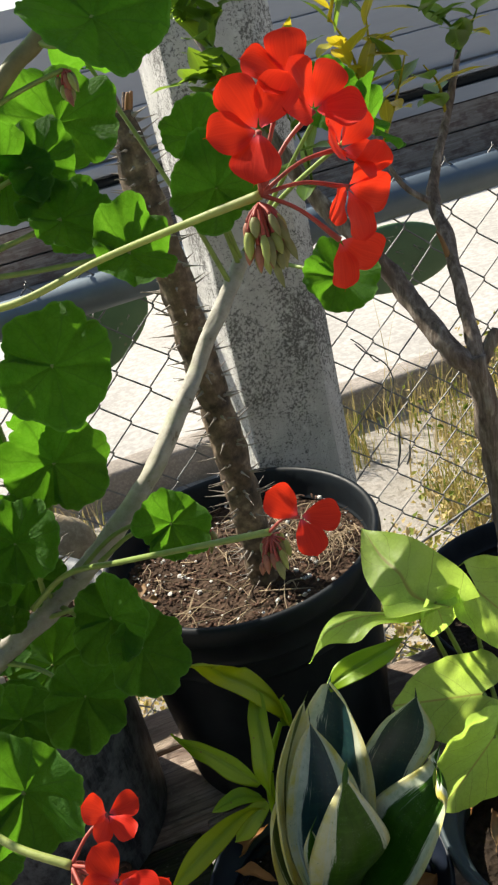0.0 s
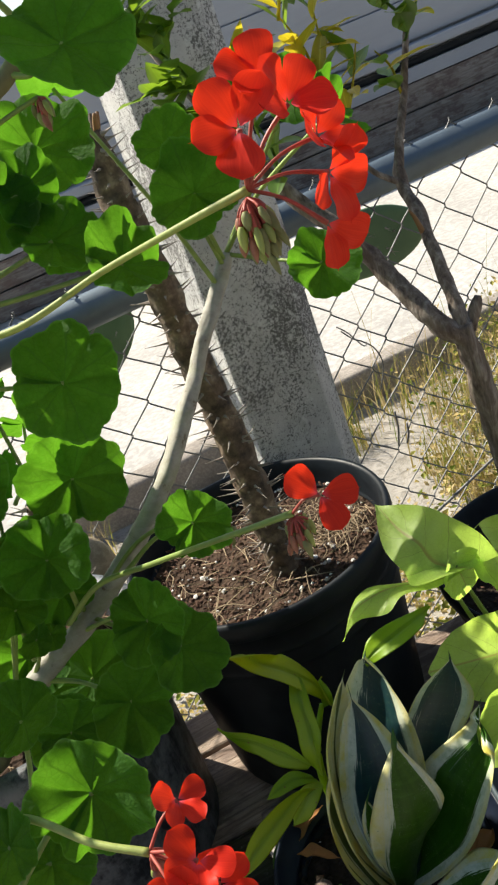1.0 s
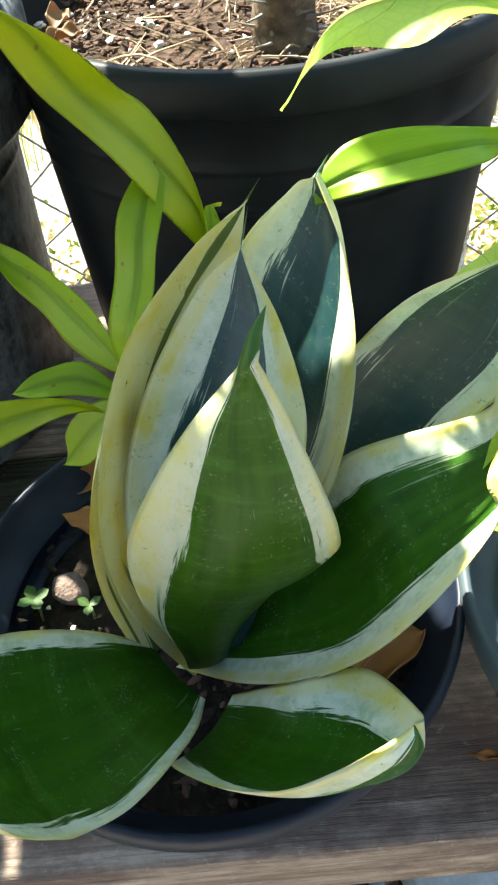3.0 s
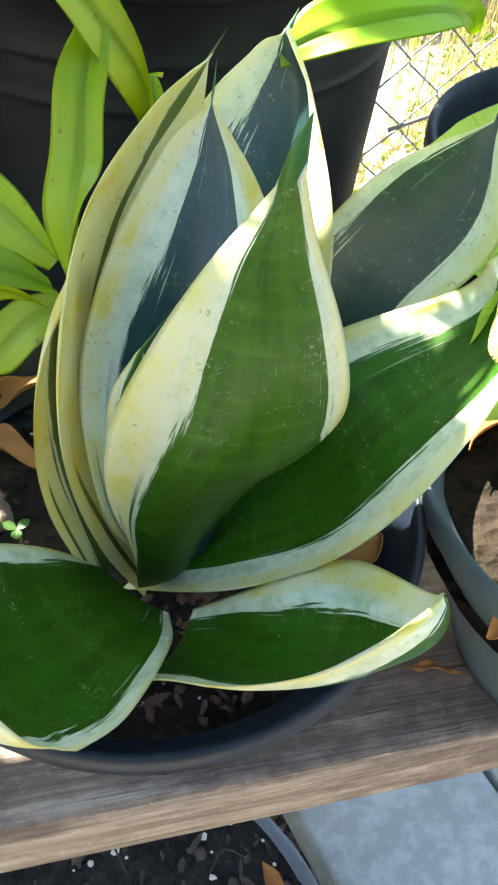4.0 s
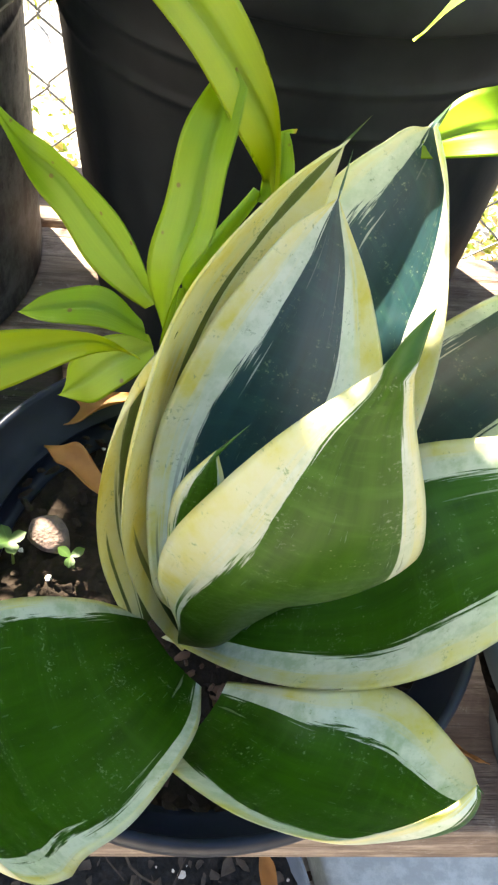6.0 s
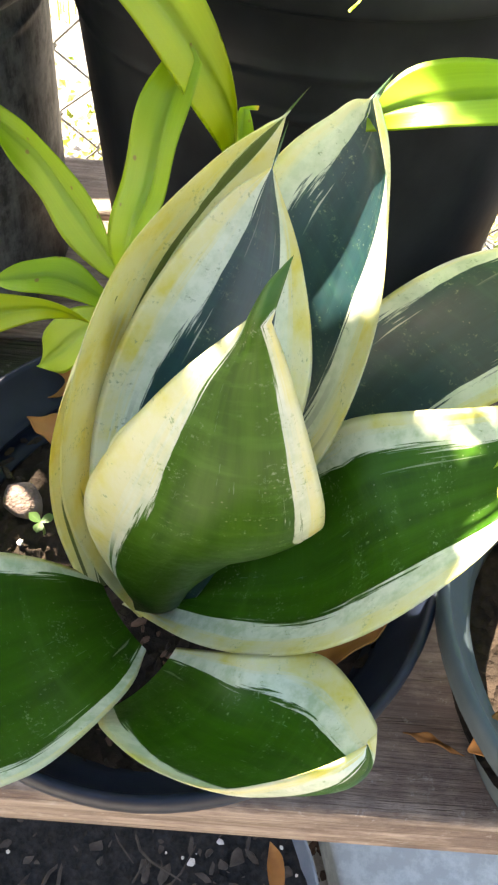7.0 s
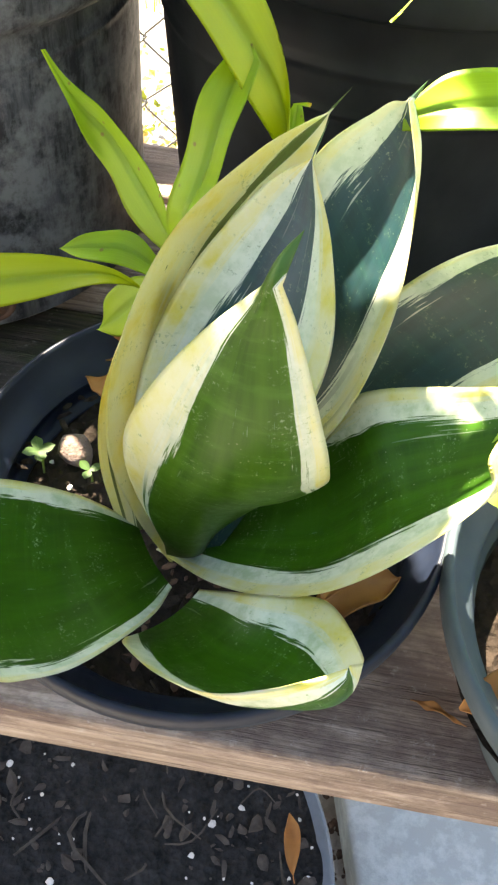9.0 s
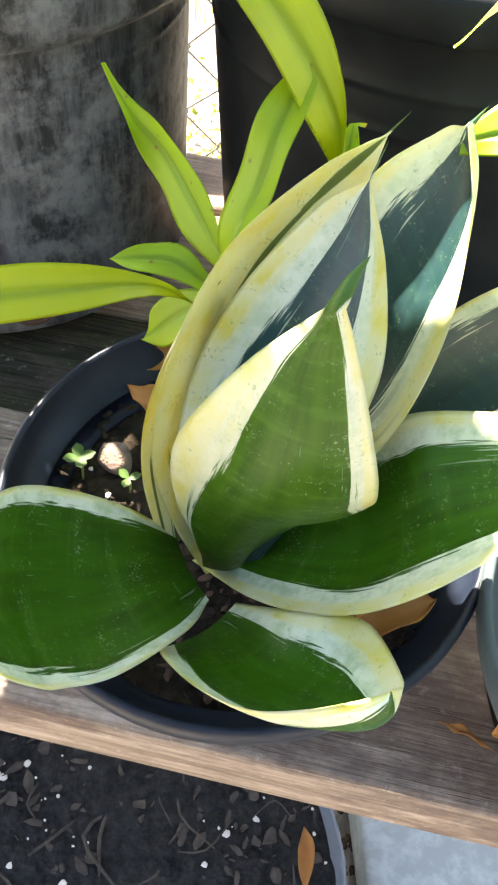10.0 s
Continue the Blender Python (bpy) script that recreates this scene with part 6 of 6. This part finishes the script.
def dead_leaf(at, heading, length, width, tilt, label, mat=dead_leaf_mat, seed=0):
    bm = leaf_mesh((-length / 2, 0, 0), (length / 2, 0, 0.1 * length), (0, 0.06 * length, 0.10 * length), (0, -0.05 * length, 0.14 * length), (0, 0, 1), (width, width), (1.1, 1.5, 0.9, 1.4), 0.5, 0.5 * math.sin(seed), 0.05, 0.85, 10, 22, 0.0030, seed, 0.0004)
    ob = finish("dead_leaf", bm, mat, m=pose(at[0], at[1], at[2] + 0.55, tilt[0], tilt[1], heading))
    return tagged(ob, label, "dead leaf", "dead leaves in the pots")


dead_leaf((-0.042, 0.064, -0.016), 24, 0.042, 0.0060, (6, -6), "curled orange-brown dead leaf on pot soil", seed=1)
dead_leaf((-0.044, 0.036, -0.015), -40, 0.036, 0.0062, (4, 4), "orange dead leaf on pot soil", seed=2)
dead_leaf((0.055, -0.010, -0.012), 70, 0.055, 0.013, (12, 8), "broad orange dead leaf leaning in the pot", seed=3)
dead_leaf((0.058, -0.030, -0.018), 40, 0.042, 0.010, (-6, 8), "orange dead leaf on pot soil", seed=4)
rng = random.Random(41)
for k in range(16):
    a, r = k * 2.4, 0.062 * math.sqrt((k + 0.5) / 16)
    dead_leaf((P_GREY.x + r * math.cos(a), P_GREY.y + r * math.sin(a), -0.022 + 0.0016 * (k % 7)), rng.uniform(0, 360), rng.uniform(0.035, 0.06), rng.uniform(0.009, 0.014), (rng.uniform(-28, 28), rng.uniform(-18, 18)), "crisp brown dead leaf in the grey pot", pale_dead_leaf_mat if k % 2 else dead_leaf_mat, k)
dead_leaf((0.104, -0.030, -0.0975), -18, 0.024, 0.0018, (4, 0), "narrow dead leaf on the bench board", seed=8)
dead_leaf((0.075, -0.010, -0.4505), -78, 0.050, 0.008, (6, 0), "red-brown dead leaf on dark soil", seed=9)
dead_leaf((-0.052, 0.258, 0.088), 20, 0.020, 0.008, (6, 0), "curled tan dead leaf on bark soil", pale_dead_leaf_mat, 10)
dead_leaf((-0.058, 0.285, 0.088), 70, 0.018, 0.008, (16, 0), "curled tan dead leaf on bark soil", pale_dead_leaf_mat, 11)
dead_leaf((-0.055, 0.115, -0.092), 10, 0.05, 0.016, (0, 6), "fallen green leaf wedged behind the pot", bush_green, 12)

bm = blob(random.Random(8), 0.0078, 0.75)
bmesh.ops.subdivide_edges(bm, edges=bm.edges[:], cuts=2, use_grid_fill=True, smooth=0.25)
tagged(finish("pebble", bm, pebble_mat, m=pose(-0.052, 0.013, 0.534)), "rough pinkish-grey pebble on dark soil", "pebble")


def sprout(at, count, size):
    ob = base_empty("seedling", up(at), "tiny green seedling with rounded leaves", "seedling", "seedlings in the pot")
    part("stem", tube([(0, 0, -0.006), (0.0006, 0, 0.004), (0, 0, 0.009)], [0.0005, 0.0005, 0.0004], 5, 6), green_stem, ob)
    for k in range(count):
        a = k * 2 * math.pi / count + 0.5
        d = Vector((math.cos(a), math.sin(a), 0.25)) * size
        bm = leaf_mesh((0, 0, 0.009), Vector((0, 0, 0.009)) + d, (0, 0, 0), (0, 0, 0), (0, 0, 1), (size * 0.36, size * 0.36), (0.3, 0.2, 0.3, 0.2), 0.6, 0, 0.15, 0.45, 4, 8)
        part("leaf", bm, bush_green, ob)


sprout((-0.064, 0.008, -0.022), 4, 0.0062)
sprout((-0.044, 0.004, -0.023), 3, 0.0050)

# ring of the drain hole on the scuffed pot
bm = bmesh.new()
ring = [Vector((0.011 * math.cos(a), 0, 0.010 * math.sin(a))) for a in [2 * math.pi * k / 12 for k in range(13)]]
tube(ring, [0.0022] * 13, 6, 36, bm)
part("drain_plug", bm, bark_mat, left_pot, "rust-brown clogged drain hole", m=pose(0.062, -0.106, 0.022, 0, 0, 30))
part("drain_clod", blob(random.Random(4), 0.0105, 0.6), bark_mat, left_pot, "rust-brown clogged drain hole", m=pose(0.062, -0.103, 0.022, 90, 0, 30))

# tan stones behind the pots
tan = make_concrete("tan_stone", (0.40, 0.32, 0.21), (0.52, 0.43, 0.31), 9.0)
for centre, half, tip, words in (((-0.27, 0.520, 0.25), (0.10, 0.033, 0.262), 0, "upright tan stone standing behind the bench"), ((-0.208, 0.520, 0.580), (0.127, 0.033, 0.078), 10, "rounded tan stone lying on another stone")):
    bm = bmesh.new()
    bmesh.ops.create_icosphere(bm, subdivisions=4, radius=1)
    for v in bm.verts:
        n = 1 + 0.14 * noise.noise(v.co * 1.4 + Vector(centre)) + 0.05 * noise.noise(v.co * 5)
        v.co = Vector((v.co.x * half[0] * n, v.co.y * half[1] * n, v.co.z * half[2]))
    tagged(finish("stone", bm, tan, m=pose(*centre, 0, tip, 0)), words, "stone", "stones behind the pots")

# small thorny offset in the scuffed pot
mini = base_empty("thorny_offset", up((-0.135, 0.32, 0.085)), "short thorny brown stem in the scuffed pot", "plant")
part("stem", tube([(0, 0, -0.01), (0.004, 0, 0.05), (0.006, 0, 0.10), (0.008, 0, 0.135)], [0.013, 0.012, 0.011, 0.007], 12, 30, lump=0.2), thorn_bark, mini)
for k in range(60):
    a, z = k * 2.399, 0.02 + 0.115 * k / 60
    d = Vector((math.cos(a), math.sin(a), 0.25)).normalized()
    shared("thorn", thorn_mesh, mini, Matrix.Translation(Vector((0.004 + 0.03 * z, 0, z)) + d * 0.0105) @ d.to_track_quat("Z", "Y").to_matrix().to_4x4())


# ---- prickly pear behind the fence ----
def make_cactus():
    m = Mat("cactus_pad", 0.5, spec=0.4)
    n = m.noise(25, 5)
    c = m.ramp(n, (0.3, (0.075, 0.14, 0.065)), (0.7, (0.11, 0.19, 0.085)))
    m.color(m.mix(m.ramp(m.voronoi(38), (0.05, (0.7,) * 3), (0.11, (0, 0, 0))), c, (0.20, 0.20, 0.12)))
    m.bump(n, 0.2, 0.003)
    return m.m


cactus_mat = make_cactus()
pear = base_empty("prickly_pear", (0.17, 0.66, 0.0), "dark green prickly pear with flat oval pads", "cactus")


def pad(centre, half, angle, thick=0.011, turn=0):
    bm = bmesh.new()
    bmesh.ops.create_icosphere(bm, subdivisions=4, radius=1)
    for v in bm.verts:
        w = 1 + 0.22 * v.co.z - 0.10 * v.co.z**2
        v.co = Vector((v.co.x * half[0] * w, v.co.y * thick, v.co.z * half[1]))
        v.co.y += 0.006 * math.sin(v.co.z * 20)
    c = Vector(centre) - pear.location
    p = part("pad", bm, cactus_mat, pear, m=pose(c.x, c.y, c.z, 0, angle, turn))
    rng = random.Random(int(centre[0] * 1000))
    for k in range(26):
        u, v = rng.uniform(-0.8, 0.8), rng.uniform(-0.85, 0.85)
        if u * u + v * v < 0.8:
            for s in (-1, 1):
                d = Vector((rng.uniform(-0.5, 0.5), -1, rng.uniform(-0.5, 0.5))).normalized()
                shared("spine", thorn_mesh, p, Matrix.Translation((u * half[0], -thick * 0.7, v * half[1])) @ d.to_track_quat("Z", "Y").to_matrix().to_4x4() @ Matrix.Diagonal((0.4, 0.4, 0.8, 1)))


pad((0.17, 0.665, 0.16), (0.085, 0.17), 2, 0.014)
pad((0.18, 0.665, 0.46), (0.060, 0.16), -3, 0.013)
pad((0.185, 0.665, 0.72), (0.055, 0.13), 4, 0.012)
pad((-0.004, 0.640, 0.779), (0.038, 0.078), 56)
pad((0.375, 0.640, 0.764), (0.045, 0.110), 97)


# ---- grass and weeds on the far side ----
def make_blade():
    m = Mat("dry_grass", 0.7, spec=0.2)
    isl = m.n.new("ShaderNodeNewGeometry").outputs["Random Per Island"]
    c = m.ramp(isl, (0.0, (0.12, 0.18, 0.025)), (0.3, (0.28, 0.28, 0.06)), (0.5, (0.44, 0.34, 0.12)), (1.0, (0.54, 0.43, 0.24)))
    m.color(c)
    return m.translucent(c, 0.35).m


blade_mat = make_blade()


def tuft_field(name, label, spots, blades, height, seed):
    rng = random.Random(seed)
    verts, faces = [], []
    for _ in range(blades):
        x0, x1, y0, y1 = rng.choice(spots)
        c = Vector((rng.uniform(x0, x1), rng.uniform(y0, y1), 0.0))
        h = height * rng.uniform(0.35, 1.15)
        lean = Vector((rng.uniform(-1, 1), rng.uniform(-1, 1), 0)) * h * rng.uniform(0.1, 0.6)
        side = Vector((rng.uniform(-1, 1), rng.uniform(-1, 1), 0)).normalized() * rng.uniform(0.0010, 0.0024)
        n = len(verts)
        for k in range(4):
            t = k / 4
            p = c + Vector((0, 0, h * t * (1 - 0.15 * t))) + lean * t * t
            verts += [p - side * (1 - t), p + side * (1 - t)]
        verts.append(c + Vector((0, 0, h * 0.85)) + lean)
        for k in range(3):
            a = n + 2 * k
            faces.append((a, a + 1, a + 3, a + 2))
        faces.append((n + 6, n + 7, n + 8))
    me = bpy.data.meshes.new(name)
    me.from_pydata(verts, [], faces)
    me.materials.append(blade_mat)
    return tagged(new(name, me), label, "grass", kind="stuff")


tuft_field("grass", "dry yellow-green grass along the fence and kerb", [(0.62, 0.72, 1.0, 1.25), (0.78, 0.95, 1.1, 1.5), (0.95, 1.3, 1.2, 1.68), (0.5, 0.62, 1.45, 1.66), (0.7, 1.0, 0.8, 1.0), (0.5, 1.5, 1.58, 1.70), (-0.6, -0.1, 1.4, 1.7), (0.75, 1.35, 1.3, 1.6), (0.85, 1.2, 0.9, 1.3)], 2600, 0.17, 51)
tuft_field("tall_grass", "thin dry seeding grass stalks by the kerb", [(0.6, 1.3, 1.2, 1.65), (0.68, 0.9, 0.95, 1.2)], 70, 0.5, 52)


def weed_field(name, label, spots, count, seed):
    rng = random.Random(seed)
    verts, faces = [], []
    for _ in range(count):
        x0, x1, y0, y1, z1 = rng.choice(spots)
        c = Vector((rng.uniform(x0, x1), rng.uniform(y0, y1), rng.uniform(0.01, z1)))
        d = Vector((rng.uniform(-1, 1), rng.uniform(-1, 1), rng.uniform(-0.2, 0.9))).normalized()
        s = d.cross(Vector((rng.uniform(-1, 1), rng.uniform(-1, 1), 1))).normalized()
        ln = rng.uniform(0.008, 0.022)
        w = ln * 0.32
        u = d.cross(s) * ln * 0.12
        n = len(verts)
        verts += [c, c + d * ln * 0.45 + s * w - u, c + d * ln, c + d * ln * 0.45 - s * w - u, c + d * ln * 0.5 + u]
        faces += [(n, n + 1, n + 4), (n + 1, n + 2, n + 4), (n + 2, n + 3, n + 4), (n + 3, n, n + 4)]
    me = bpy.data.meshes.new(name)
    me.from_pydata(verts, [], faces)
    me.materials.append(blade_mat)
    return tagged(new(name, me), label, "weeds", kind="stuff")


weed_field("weeds", "low leafy weeds behind the bench", [(-0.45, 0.0, 0.62, 1.1, 0.12), (0.2, 0.75, 0.62, 1.1, 0.10), (-0.35, -0.05, 0.6, 0.8, 0.16), (0.22, 0.5, 0.62, 0.85, 0.22), (0.6, 1.0, 0.9, 1.3, 0.10), (0.7, 1.3, 1.0, 1.5, 0.20), (0.9, 1.4, 1.2, 1.6, 0.25)], 7000, 53)
